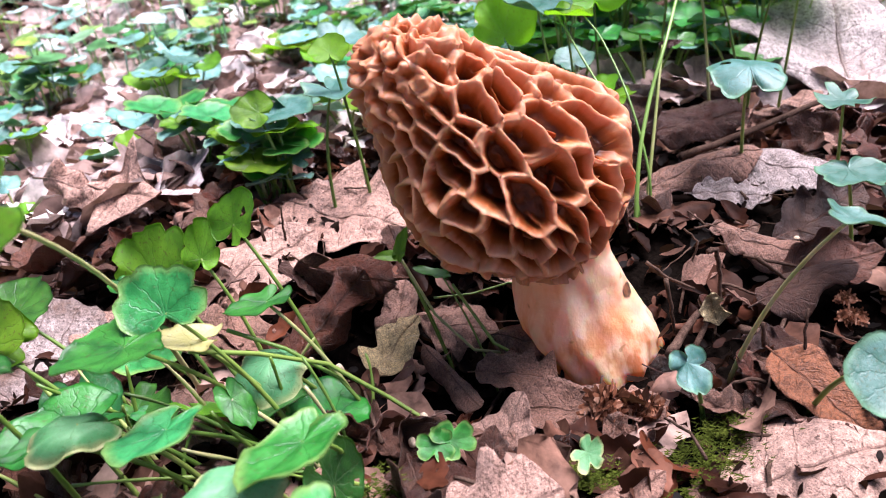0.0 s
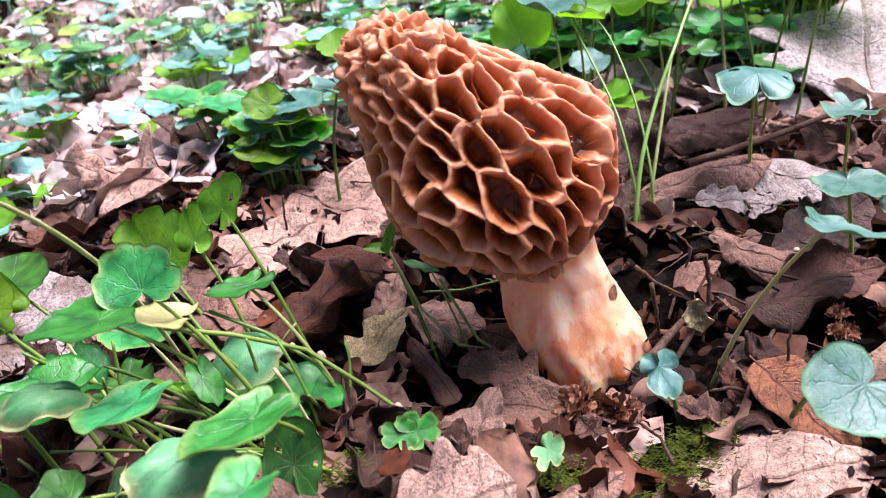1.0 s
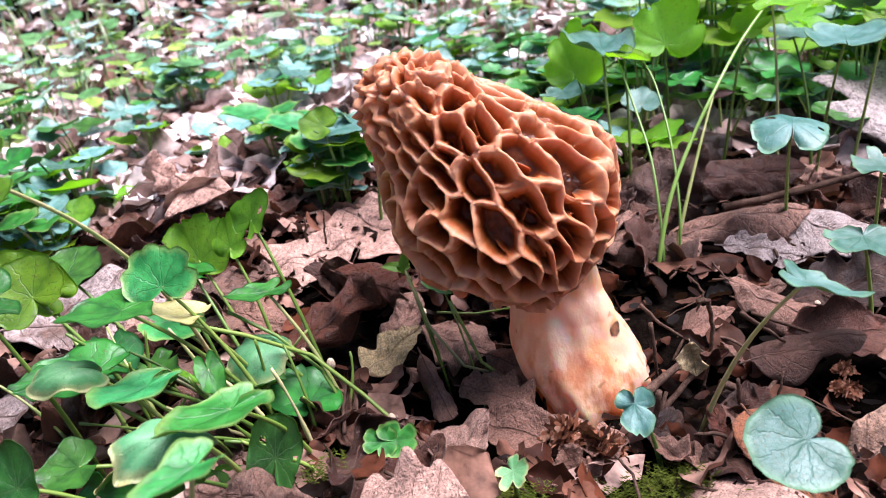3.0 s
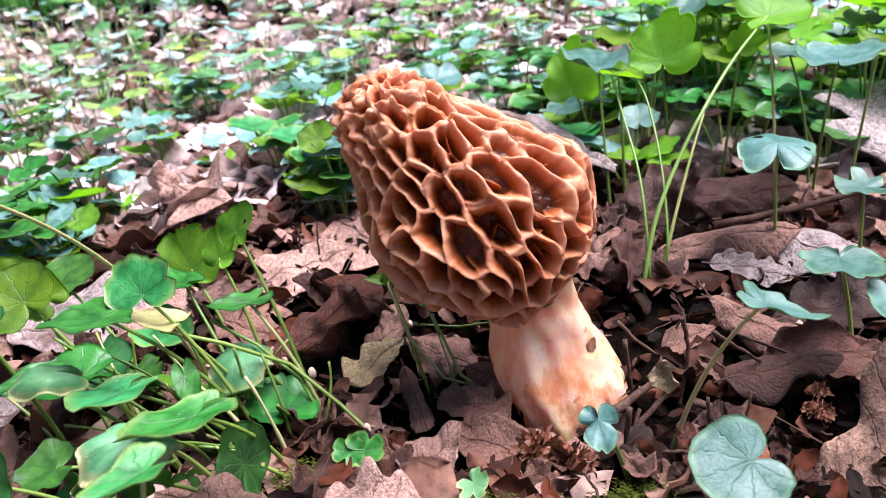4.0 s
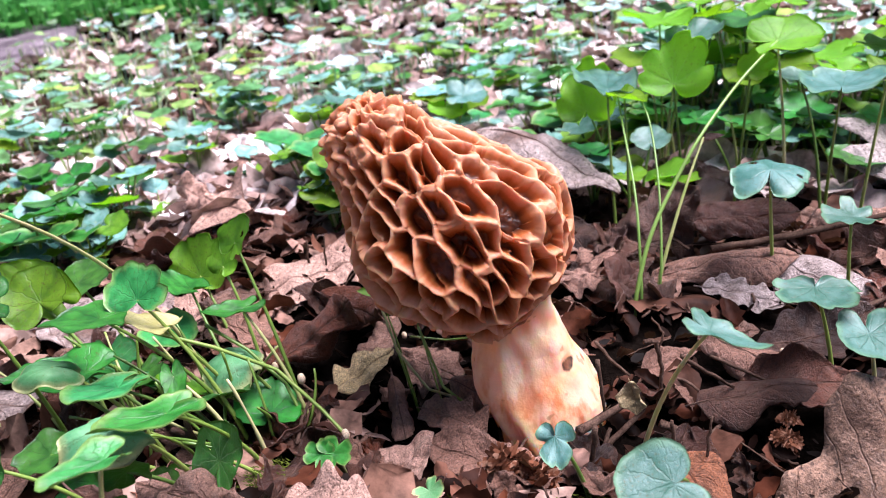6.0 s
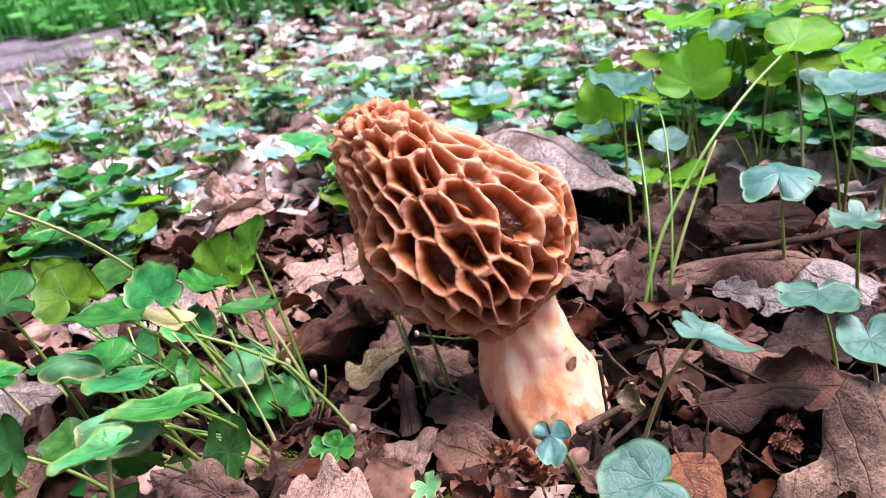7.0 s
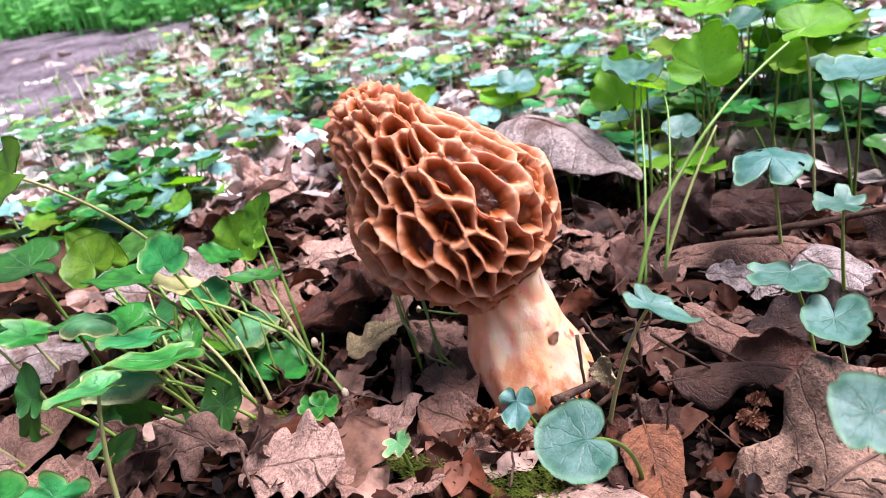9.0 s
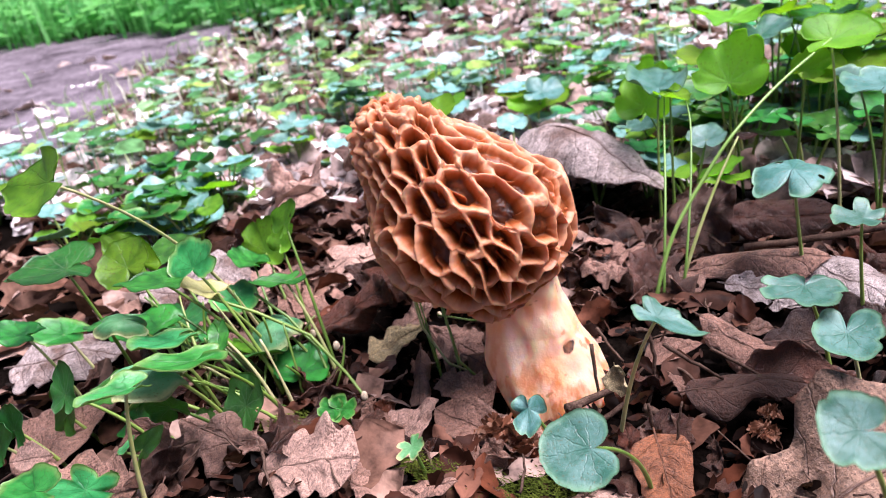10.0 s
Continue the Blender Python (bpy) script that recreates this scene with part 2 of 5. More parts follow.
    links.new(both.outputs[0], nodes["Material Output"].inputs[0])
    return mat


brown = dead_leaf_material("dead_leaf_brown", [(0.0, (0.0106, 0.0045, 0.0032)), (0.25, (0.0477, 0.0144, 0.008)), (0.42, (0.138, 0.054, 0.0336)), (0.58, (0.0954, 0.0198, 0.0072)), (0.75, (0.017, 0.0063, 0.004)), (1.0, (0.466, 0.261, 0.192))], 0.6, 0.6, 0.42)
pink = dead_leaf_material("dead_leaf_pink_tan", [(0.0, (0.28, 0.141, 0.096)), (1.0, (0.424, 0.234, 0.17))], 0.45, 0.3)
grey = dead_leaf_material("dead_leaf_grey", [(0.0, (0.0636, 0.0252, 0.0152)), (0.6, (0.148, 0.0675, 0.044)), (1.0, (0.36, 0.189, 0.132))], 0.75, 0.35)
russet = dead_leaf_material("dead_leaf_russet", [(0.0, (0.028, 0.008, 0.005)), (0.6, (0.06, 0.016, 0.007)), (1.0, (0.14, 0.034, 0.011))], 0.5, 0.2, 0.36)
tawny = dead_leaf_material("dead_leaf_tawny", [(0.0, (0.24, 0.085, 0.036)), (1.0, (0.30, 0.11, 0.05))], 0.5, 0.25, 0.45)
pale_pink = dead_leaf_material("dead_leaf_pale_pink", [(0.0, (0.466, 0.269, 0.201)), (1.0, (0.578, 0.364, 0.282))], 0.55, 0.22)
cream = dead_leaf_material("dead_leaf_cream", [(0.0, (0.62, 0.45, 0.22)), (1.0, (0.70, 0.54, 0.30))], 0.3, 0.25)


def plain_material(name, low, high, scale, roughness, relief, depth, speckle=None):
    mat, nodes, links, bsdf = nodes_of(name)
    tc = nodes.new("ShaderNodeTexCoord")
    a = noise_tex(nodes, links, scale, 6, 0.65, tc.outputs["Object"])
    b = noise_tex(nodes, links, scale * 9, 4, 0.6, tc.outputs["Object"])
    edge = nodes.new("ShaderNodeMapRange")
    edge.inputs[1].default_value, edge.inputs[2].default_value = 0.32, 0.68
    links.new(a.outputs[0], edge.inputs[0])
    col = mix(nodes, links, edge.outputs[0], low, high)
    tone = nodes.new("ShaderNodeMapRange")
    tone.inputs[1].default_value, tone.inputs[2].default_value = 0.34, 0.66
    tone.inputs[3].default_value, tone.inputs[4].default_value = 0.6, 1.4
    links.new(b.outputs[0], tone.inputs[0])
    hsv = nodes.new("ShaderNodeHueSaturation")
    links.new(col, hsv.inputs["Color"])
    links.new(tone.outputs[0], hsv.inputs["Value"])
    links.new(hsv.outputs[0], bsdf.inputs["Base Color"])
    bsdf.inputs["Roughness"].default_value = roughness
    bsdf.inputs["Specular IOR Level"].default_value = 0.0
    bump(nodes, links, bsdf, math_node(nodes, links, "ADD", a.outputs[0], math_node(nodes, links, "MULTIPLY", b.outputs[0], 0.4)), relief, depth)
    return mat


mauve = dead_leaf_material("dead_leaf_mauve", [(0.0, (0.36, 0.28, 0.25)), (1.0, (0.40, 0.31, 0.28))], 0.6, 0.9)
ash = dead_leaf_material("dead_leaf_ash", [(0.0, (0.44, 0.35, 0.32)), (1.0, (0.50, 0.41, 0.38))], 0.5, 0.35)
beige = dead_leaf_material("dead_leaf_beige", [(0.0, (0.286, 0.162, 0.104)), (1.0, (0.329, 0.194, 0.128))], 0.95, 0.45)
# soil far blacker than damp earth: shade between leaves is in the colour
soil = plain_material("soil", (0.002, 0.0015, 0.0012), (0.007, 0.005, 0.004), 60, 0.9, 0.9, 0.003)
bark = plain_material("twig_bark", (0.035, 0.02, 0.015), (0.12, 0.075, 0.055), 220, 0.8, 0.8, 0.0006)
root_white = plain_material("bulbil_cream", (0.55, 0.40, 0.26), (0.75, 0.62, 0.45), 300, 0.5, 0.3, 0.0002)
moss_mat = plain_material("moss_green", (0.03, 0.045, 0.007), (0.10, 0.12, 0.018), 150, 0.8, 0.5, 0.0005)
path_mat = plain_material("path_earth", (0.05, 0.04, 0.045), (0.22, 0.18, 0.20), 11, 0.9, 0.8, 0.01)
trunk_mat = plain_material("tree_bark", (0.05, 0.04, 0.032), (0.16, 0.13, 0.11), 6, 0.9, 1.0, 0.03)


def island_leaf_material(name, stops, through_light=0.3, gloss=0.45, light=(0.4, 0.6, 0.1)):
    """For joined foliage and litter: each island has its own tone."""
    mat, nodes, links, bsdf = nodes_of(name)
    geo, tc = nodes.new("ShaderNodeNewGeometry"), nodes.new("ShaderNodeTexCoord")
    r = ramp(nodes, stops)
    links.new(geo.outputs["Random Per Island"], r.inputs[0])
    n = noise_tex(nodes, links, 130, 4, 0.6, tc.outputs["Object"])
    tone = nodes.new("ShaderNodeMapRange")
    tone.inputs[1].default_value, tone.inputs[2].default_value = 0.34, 0.66
    tone.inputs[3].default_value, tone.inputs[4].default_value = 0.4, 1.5
    links.new(n.outputs[0], tone.inputs[0])
    hsv = nodes.new("ShaderNodeHueSaturation")
    links.new(r.outputs[0], hsv.inputs["Color"])
    links.new(tone.outputs[0], hsv.inputs["Value"])
    links.new(hsv.outputs[0], bsdf.inputs["Base Color"])
    bsdf.inputs["Roughness"].default_value = gloss
    bsdf.inputs["Specular IOR Level"].default_value = 0.05
    bump(nodes, links, bsdf, n.outputs[0], 0.4, 0.001)
    glow = nodes.new("ShaderNodeBsdfTranslucent")
    links.new(mix(nodes, links, 0.5, hsv.outputs[0], light), glow.inputs[0])
    both = nodes.new("ShaderNodeMixShader")
    both.inputs[0].default_value = through_light
    links.new(bsdf.outputs[0], both.inputs[1])
    links.new(glow.outputs[0], both.inputs[2])
    links.new(both.outputs[0], nodes["Material Output"].inputs[0])
    return mat


# greens, then pale bluish stops that paint sky sheen on distant leaves
far_green = island_leaf_material("foliage_far_sheen", [(0.0, (0.06, 0.19, 0.07)), (0.25, (0.15, 0.34, 0.13)), (0.42, (0.34, 0.48, 0.09)), (0.55, (0.17, 0.38, 0.32)), (0.8, (0.34, 0.52, 0.50)), (1.0, (0.56, 0.66, 0.68))], 0.35)
verge_green = island_leaf_material("verge_green", [(0.0, (0.06, 0.24, 0.06)), (0.5, (0.12, 0.40, 0.10)), (1.0, (0.22, 0.52, 0.17))], 0.5, 0.5, (0.25, 0.7, 0.15))
# litter browns raised towards white: bright sunlight is put into the colour
far_brown = island_leaf_material("litter_far_sunlit", [(0.0, (0.08, 0.045, 0.035)), (0.3, (0.30, 0.20, 0.17)), (0.6, (0.56, 0.45, 0.42)), (1.0, (0.78, 0.70, 0.68))], 0.1, 0.6, (0.5, 0.25, 0.1))


# ---- ground ----
def ground_sheet():
    """One sheet from the mushroom to the horizon."""
    radii = np.concatenate([np.linspace(0, 260, 66), 260 * np.exp(np.linspace(0, math.log(400000 / 260), 74))[1:]])
    turns = np.linspace(0, 2 * math.pi, 145)[:-1]
    verts, faces = [], []
    for r in radii:
        for a in turns:
            x, y = r * math.cos(a), r * math.sin(a)
            z = float(bumps(x, y)) - 5 + 3.0 * n3(x, y, 0, 0.03) + 1.6 * n3(x, y, 0, 0.12) - 6 * min(1, r / 600)
            verts.append((x * MM, y * MM, z * MM))
    n = len(turns)
    for i in range(len(radii) - 1):
        for j in range(n):
            k = (j + 1) % n
            faces.append((i * n + j, (i + 1) * n + j, (i + 1) * n + k, i * n + k))
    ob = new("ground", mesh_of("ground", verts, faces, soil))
    return tagged(ob, "damp woodland soil darkened with painted gap shade under brown leaf litter", "ground", kind="structure")


ground = ground_sheet()


def path_strip():
    """The trodden earth path, lying on the ground beyond the leaves."""
    verts, faces = [], []
    rows, cols = 121, 40
    for i in range(rows):
        y = -4084 + i * 44
        for j in range(cols):
            w = 3000 * (j / (cols - 1)) ** 1.6
            x = -640 - (y - 365) * 0.633 - w + (70 * n3(0, y, 3, 0.006) + 40 * n3(0, y, 7, 0.02)) * (1 - j / cols)
            yy = y + (60 * n3(x, 0, 5, 0.005) if i == rows - 1 else 0)
            z = -6 + (-3 if j == 0 or i == rows - 1 else 4) + 7 * n3(x, y, 0, 0.012)
            verts.append((x * MM, yy * MM, z * MM))
    for i in range(rows - 1):
        for j in range(cols - 1):
            a = i * cols + j
            faces.append((a, a + 1, a + cols + 1, a + cols))
    return tagged(new("path", mesh_of("path", verts, faces, path_mat)), "trodden bare greyish earth woodland path", "path", kind="structure")


path_strip()


def on_path(x, y):
    w = (x + 640) * -0.845 + (y - 365) * -0.535
    return 10 < w < 3000 and y < 1190


# ---- the morel ----
def morel_materials():
    mat, nodes, links, bsdf = nodes_of("morel_cap_flesh")
    tc = nodes.new("ShaderNodeTexCoord")
    att = nodes.new("ShaderNodeAttribute")
    att.attribute_name = "ridge"
    big = noise_tex(nodes, links, 45, 4, 0.6, tc.outputs["Object"])
    fine = noise_tex(nodes, links, 700, 5, 0.65, tc.outputs["Object"])
    # brown pit pigment, taken near-black so the recess shade sits in the colour
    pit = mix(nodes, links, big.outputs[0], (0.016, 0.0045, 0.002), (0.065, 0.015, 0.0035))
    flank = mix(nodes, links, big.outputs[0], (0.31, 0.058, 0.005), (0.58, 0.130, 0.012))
    pit_shade = ramp(nodes, [(0.05, (0, 0, 0)), (0.7, (1, 1, 1))])
    links.new(att.outputs["Fac"], pit_shade.inputs[0])
    pit = mix(nodes, links, pit_shade.outputs[0], pit, flank)
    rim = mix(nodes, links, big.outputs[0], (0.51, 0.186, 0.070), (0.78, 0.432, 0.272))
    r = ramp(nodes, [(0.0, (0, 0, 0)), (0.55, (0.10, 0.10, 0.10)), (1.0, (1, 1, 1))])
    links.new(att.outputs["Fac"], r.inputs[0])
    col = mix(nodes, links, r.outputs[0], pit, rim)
    tone = nodes.new("ShaderNodeMapRange")
    tone.inputs[3].default_value, tone.inputs[4].default_value = 0.78, 1.2
    links.new(fine.outputs[0], tone.inputs[0])
    hsv = nodes.new("ShaderNodeHueSaturation")
    links.new(col, hsv.inputs["Color"])
    links.new(tone.outputs[0], hsv.inputs["Value"])
    links.new(hsv.outputs[0], bsdf.inputs["Base Color"])
    bsdf.inputs["Roughness"].default_value = 0.33
    bsdf.inputs["Subsurface Weight"].default_value = 0.28
    bsdf.inputs["Subsurface Radius"].default_value = (1.0, 0.35, 0.12)
    bsdf.inputs["Specular IOR Level"].default_value = 0.28
    bsdf.inputs["Subsurface Scale"].default_value = 0.003
    bump(nodes, links, bsdf, math_node(nodes, links, "ADD", fine.outputs[0], big.outputs[0]), 0.25, 0.0005)
    glow = nodes.new("ShaderNodeBsdfTranslucent")              # thin hollow flesh lets light through
    links.new(mix(nodes, links, 0.5, hsv.outputs[0], (0.9, 0.34, 0.06)), glow.inputs[0])
    both = nodes.new("ShaderNodeMixShader")
    both.inputs[0].default_value = 0.2
    links.new(bsdf.outputs[0], both.inputs[1])
    links.new(glow.outputs[0], both.inputs[2])
    links.new(both.outputs[0], nodes["Material Output"].inputs[0])
    cap = mat

    mat, nodes, links, bsdf = nodes_of("morel_stem_flesh")
    tc = nodes.new("ShaderNodeTexCoord")
    sep = nodes.new("ShaderNodeSeparateXYZ")
    links.new(tc.outputs["Object"], sep.inputs[0])
    big = noise_tex(nodes, links, 60, 4, 0.6, tc.outputs["Object"])
    streak_map = nodes.new("ShaderNodeMapping")
    streak_map.inputs["Scale"].default_value = (1, 1, 0.35)
    links.new(tc.outputs["Object"], streak_map.inputs[0])
    streak = noise_tex(nodes, links, 210, 3, 0.6, streak_map.outputs[0])
    fine = noise_tex(nodes, links, 900, 4, 0.6, tc.outputs["Object"])
    tint = nodes.new("ShaderNodeMapRange")
    tint.inputs[1].default_value, tint.inputs[2].default_value = 0.28, 0.66
    links.new(big.outputs[0], tint.inputs[0])
    col = mix(nodes, links, tint.outputs[0], (0.93, 0.46, 0.22), (0.96, 0.76, 0.58))
    low = nodes.new("ShaderNodeMapRange")                       # earthy stains gather at the foot
    low.inputs[1].default_value, low.inputs[2].default_value = 0.040, 0.008
    links.new(sep.outputs[2], low.inputs[0])
    cut = nodes.new("ShaderNodeMapRange")
    cut.inputs[1].default_value, cut.inputs[2].default_value = 0.46, 0.62
    links.new(streak.outputs[0], cut.inputs[0])
    col = mix(nodes, links, math_node(nodes, links, "MULTIPLY", math_node(nodes, links, "MULTIPLY", low.outputs[0], cut.outputs[0]), 1.0), col, (0.66, 0.20, 0.06))
    dots = noise_tex(nodes, links, 260, 1, 0.4, tc.outputs["Object"])
    dot = nodes.new("ShaderNodeMapRange")
    dot.inputs[1].default_value, dot.inputs[2].default_value = 0.73, 0.77
    links.new(dots.outputs[0], dot.inputs[0])
    col = mix(nodes, links, math_node(nodes, links, "MULTIPLY", dot.outputs[0], 0.6), col, (0.40, 0.16, 0.06))
    # the brown scar of the bite
    gap = nodes.new("ShaderNodeVectorMath")
    gap.operation = "SUBTRACT"
    gap.inputs[1].default_value = (0.0032, -0.004, 0.0284)
    links.new(tc.outputs["Object"], gap.inputs[0])
    flat = nodes.new("ShaderNodeVectorMath")
    flat.operation = "MULTIPLY"
    flat.inputs[1].default_value = (0.72, 0.15, 0.55)
    links.new(gap.outputs[0], flat.inputs[0])
    far = nodes.new("ShaderNodeVectorMath")
    far.operation = "LENGTH"
    links.new(flat.outputs[0], far.inputs[0])
    scar = nodes.new("ShaderNodeMapRange")
    scar.inputs[1].default_value, scar.inputs[2].default_value = 0.00235, 0.0021
    links.new(math_node(nodes, links, "ADD", far.outputs["Value"], math_node(nodes, links, "MULTIPLY", streak.outputs[0], 0.0019)), scar.inputs[0])
    col = mix(nodes, links, scar.outputs[0], col, mix(nodes, links, cut.outputs[0], (0.035, 0.014, 0.006), (0.24, 0.09, 0.035)))
    # a second, reddish slit
    gap = nodes.new("ShaderNodeVectorMath")
    gap.operation = "SUBTRACT"
    gap.inputs[1].default_value = (0.0064, 0.012, 0.0255)
    links.new(tc.outputs["Object"], gap.inputs[0])
    flat = nodes.new("ShaderNodeVectorMath")
    flat.operation = "MULTIPLY"
    flat.inputs[1].default_value = (1.0, 0.35, 0.45)
    links.new(gap.outputs[0], flat.inputs[0])
    far = nodes.new("ShaderNodeVectorMath")
    far.operation = "LENGTH"
    links.new(flat.outputs[0], far.inputs[0])
    slit = nodes.new("ShaderNodeMapRange")
    slit.inputs[1].default_value, slit.inputs[2].default_value = 0.0019, 0.0014
    links.new(math_node(nodes, links, "ADD", far.outputs["Value"], math_node(nodes, links, "MULTIPLY", streak.outputs[0], 0.001)), slit.inputs[0])
    col = mix(nodes, links, slit.outputs[0], col, (0.42, 0.09, 0.025))
    links.new(col, bsdf.inputs["Base Color"])
    bsdf.inputs["Roughness"].default_value = 0.45
    bsdf.inputs["Subsurface Weight"].default_value = 0.85
    bsdf.inputs["Subsurface Radius"].default_value = (1.0, 0.36, 0.13)
    bsdf.inputs["Subsurface Scale"].default_value = 0.007
    bump(nodes, links, bsdf, math_node(nodes, links, "ADD", math_node(nodes, links, "MULTIPLY", fine.outputs[0], 0.4), streak.outputs[0]), 0.45, 0.0009)
    glow = nodes.new("ShaderNodeBsdfTranslucent")              # thin hollow flesh lets light through
    links.new(mix(nodes, links, 0.5, col, (1.0, 0.50, 0.22)), glow.inputs[0])
    both = nodes.new("ShaderNodeMixShader")
    links.new(math_node(nodes, links, "MULTIPLY", math_node(nodes, links, "SUBTRACT", 1.0, scar.outputs[0]), 0.25), both.inputs[0])
    links.new(bsdf.outputs[0], both.inputs[1])
    links.new(glow.outputs[0], both.inputs[2])
    links.new(both.outputs[0], nodes["Material Output"].inputs[0])
    return cap, mat


cap_mat, stem_mat = morel_materials()
FOOT = Vector((3, 17, -20))
CAP_LOW, CAP_TOP = np.array([-8.0, 21.0, 26.5]), np.array([-54.5, 16.5, 90.0])


def cap_mesh():
    """A honeycombed cap: cells of an uneven net on a leaning egg, sunk between raised ribs."""
    ns, nt = 430, 600
    axis = CAP_TOP - CAP_LOW
    length = np.linalg.norm(axis)
    axis = axis / length
    side = np.cross([0, 1, 0], axis)
    side /= np.linalg.norm(side)
    front = np.cross(axis, side)
    knots = np.array([0.0, 0.025, 0.08, 0.17, 0.30, 0.45, 0.60, 0.75, 0.88, 0.95, 0.985, 1.0])
    radius = np.array([10.0, 16.5, 20.5, 25.4, 28.8, 27.6, 23.2, 17.2, 12.6, 9.6, 6.2, 0.5])
    s = np.linspace(0, 1, ns) ** 0.97
    r = np.interp(s, knots, radius)
    for _ in range(6):
        r[1:-1] = 0.25 * r[:-2] + 0.5 * r[1:-1] + 0.25 * r[2:]
    t = np.linspace(0, 2 * math.pi, nt, endpoint=False)
    S, T = np.meshgrid(s, t, indexing="ij")
    R = np.repeat(r[:, None], nt, 1)
    R = R * (1 + 0.05 * np.sin(2 * T + 0.7) * np.sin(S * 3.1) + 0.035 * np.sin(3 * T + 5 * S))
    out = np.cos(T)[..., None] * side + np.sin(T)[..., None] * front
    bend = (2.8 * np.exp(-(((S - 0.2) / 0.2) ** 2)) - 1.2 * np.exp(-(((S - 0.66) / 0.2) ** 2)))[..., None] * side
    P = CAP_LOW + (S * length)[..., None] * axis + bend + R[..., None] * out
    # normals of the smooth egg
    slope = np.gradient(r, s * length)
    N = out - slope[:, None, None].clip(-1.6, 1.6) * axis
    N /= np.linalg.norm(N, axis=-1, keepdims=True)
    gen = np.random.default_rng(21)
    V = P.reshape(-1, 3)
    Sf = S.reshape(-1)
    top = np.clip((Sf - 0.66) / 0.26, 0, 1)
    sunny = np.clip((V - V.mean(0)) @ (0.9 * side + 0.25 * axis) / 20, 0, 1) * (1 - top)      # the looser, folded flank
    warp = np.array([[noise.noise(Vector(v * 0.10)), noise.noise(Vector(v * 0.10 + 50)), noise.noise(Vector(v * 0.10 - 50))] for v in V])
    ripple = np.array([[noise.noise(Vector(v * 0.30)), noise.noise(Vector(v * 0.30 + 50)), noise.noise(Vector(v * 0.30 - 50))] for v in V])
    W = V + 2.8 * warp + 0.4 * ripple

    def net(spacing, squeeze, tries, uneven):
        """Cells of an uneven net: the distance to the nearest wall, and which two cells meet there."""
        seeds = []
        for _ in range(tries):
            k = int(gen.integers(len(V)))
            if gen.random() > R.reshape(-1)[k] / 30:
                continue
            p = V[k]
            gap = spacing * (1 - 0.30 * top[k] + 0.30 * sunny[k]) * (1 - uneven + 2 * uneven * gen.random() ** 1.3)
            if seeds:
                d = p - np.array([q for q, _ in seeds])
                along = d @ axis
                far = np.sqrt((d * d).sum(1) - along * along * squeeze)
                if (far < 0.5 * (gap + np.array([h for _, h in seeds]))).any():
                    continue
            seeds.append((p, gap))
        best = np.full((len(V), 2), 1e9)
        who = np.zeros((len(V), 2), dtype=np.int64)
        for k, (c, h) in enumerate(seeds):
            d = W - c
            along = d @ axis
            dist = np.sqrt((d * d).sum(1) - squeeze * along * along) - 0.28 * h
            lower = dist < best[:, 0]
            second = ~lower & (dist < best[:, 1])
            who[:, 1] = np.where(lower, who[:, 0], np.where(second, k, who[:, 1]))
            who[:, 0] = np.where(lower, k, who[:, 0])
            best[:, 1] = np.where(lower, best[:, 0], np.where(second, dist, best[:, 1]))
            best[:, 0] = np.where(lower, dist, best[:, 0])
        pair = np.sin(who.min(1) * 12.9898 + who.max(1) * 78.233) * 43758.5453
        own = np.sin(who[:, 0] * 91.7) * 917.3
        return best[:, 1] - best[:, 0], pair - np.floor(pair), own - np.floor(own)

    edge, pair, own = net(5.3, 0.79, 14000, 0.36)
    fine_edge, fine_pair, _ = net(3.6, 0.70, 9000, 0.35)
    big = np.array([noise.noise(Vector(v * 0.07 + 9)) for v in V])
    lump = np.array([noise.noise(Vector(v * 0.16 + 23)) for v in V])
    small = np.array([noise.noise(Vector(v * 0.45 + 3)) for v in V])
    tiny = np.array([noise.noise(Vector(v * 1.1 - 7)) for v in V])
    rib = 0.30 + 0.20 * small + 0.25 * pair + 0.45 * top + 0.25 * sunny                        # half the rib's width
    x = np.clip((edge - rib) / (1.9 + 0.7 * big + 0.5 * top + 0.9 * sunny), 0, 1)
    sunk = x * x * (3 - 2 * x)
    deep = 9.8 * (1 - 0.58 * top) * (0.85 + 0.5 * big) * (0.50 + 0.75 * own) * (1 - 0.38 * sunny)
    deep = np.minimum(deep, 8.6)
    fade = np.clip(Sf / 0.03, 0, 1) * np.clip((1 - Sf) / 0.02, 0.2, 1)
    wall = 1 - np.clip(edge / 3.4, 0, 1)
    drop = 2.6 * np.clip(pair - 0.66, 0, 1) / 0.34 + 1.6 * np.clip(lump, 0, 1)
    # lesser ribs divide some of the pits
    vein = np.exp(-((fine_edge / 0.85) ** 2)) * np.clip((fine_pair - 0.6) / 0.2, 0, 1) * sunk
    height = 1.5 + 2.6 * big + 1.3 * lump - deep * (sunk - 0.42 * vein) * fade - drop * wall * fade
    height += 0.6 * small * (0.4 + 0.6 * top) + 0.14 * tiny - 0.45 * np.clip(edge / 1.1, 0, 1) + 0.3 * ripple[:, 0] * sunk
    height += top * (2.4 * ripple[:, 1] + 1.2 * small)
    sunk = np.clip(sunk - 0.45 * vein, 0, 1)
    Q = V + N.reshape(-1, 3) * height[:, None]
    verts = (Q - np.array(FOOT)) * MM
    faces = []
    idx = np.arange(ns * nt).reshape(ns, nt)
    a, b = idx[:-1], np.roll(idx, -1, 1)[:-1]
    c, d = np.roll(idx, -1, 1)[1:], idx[1:]
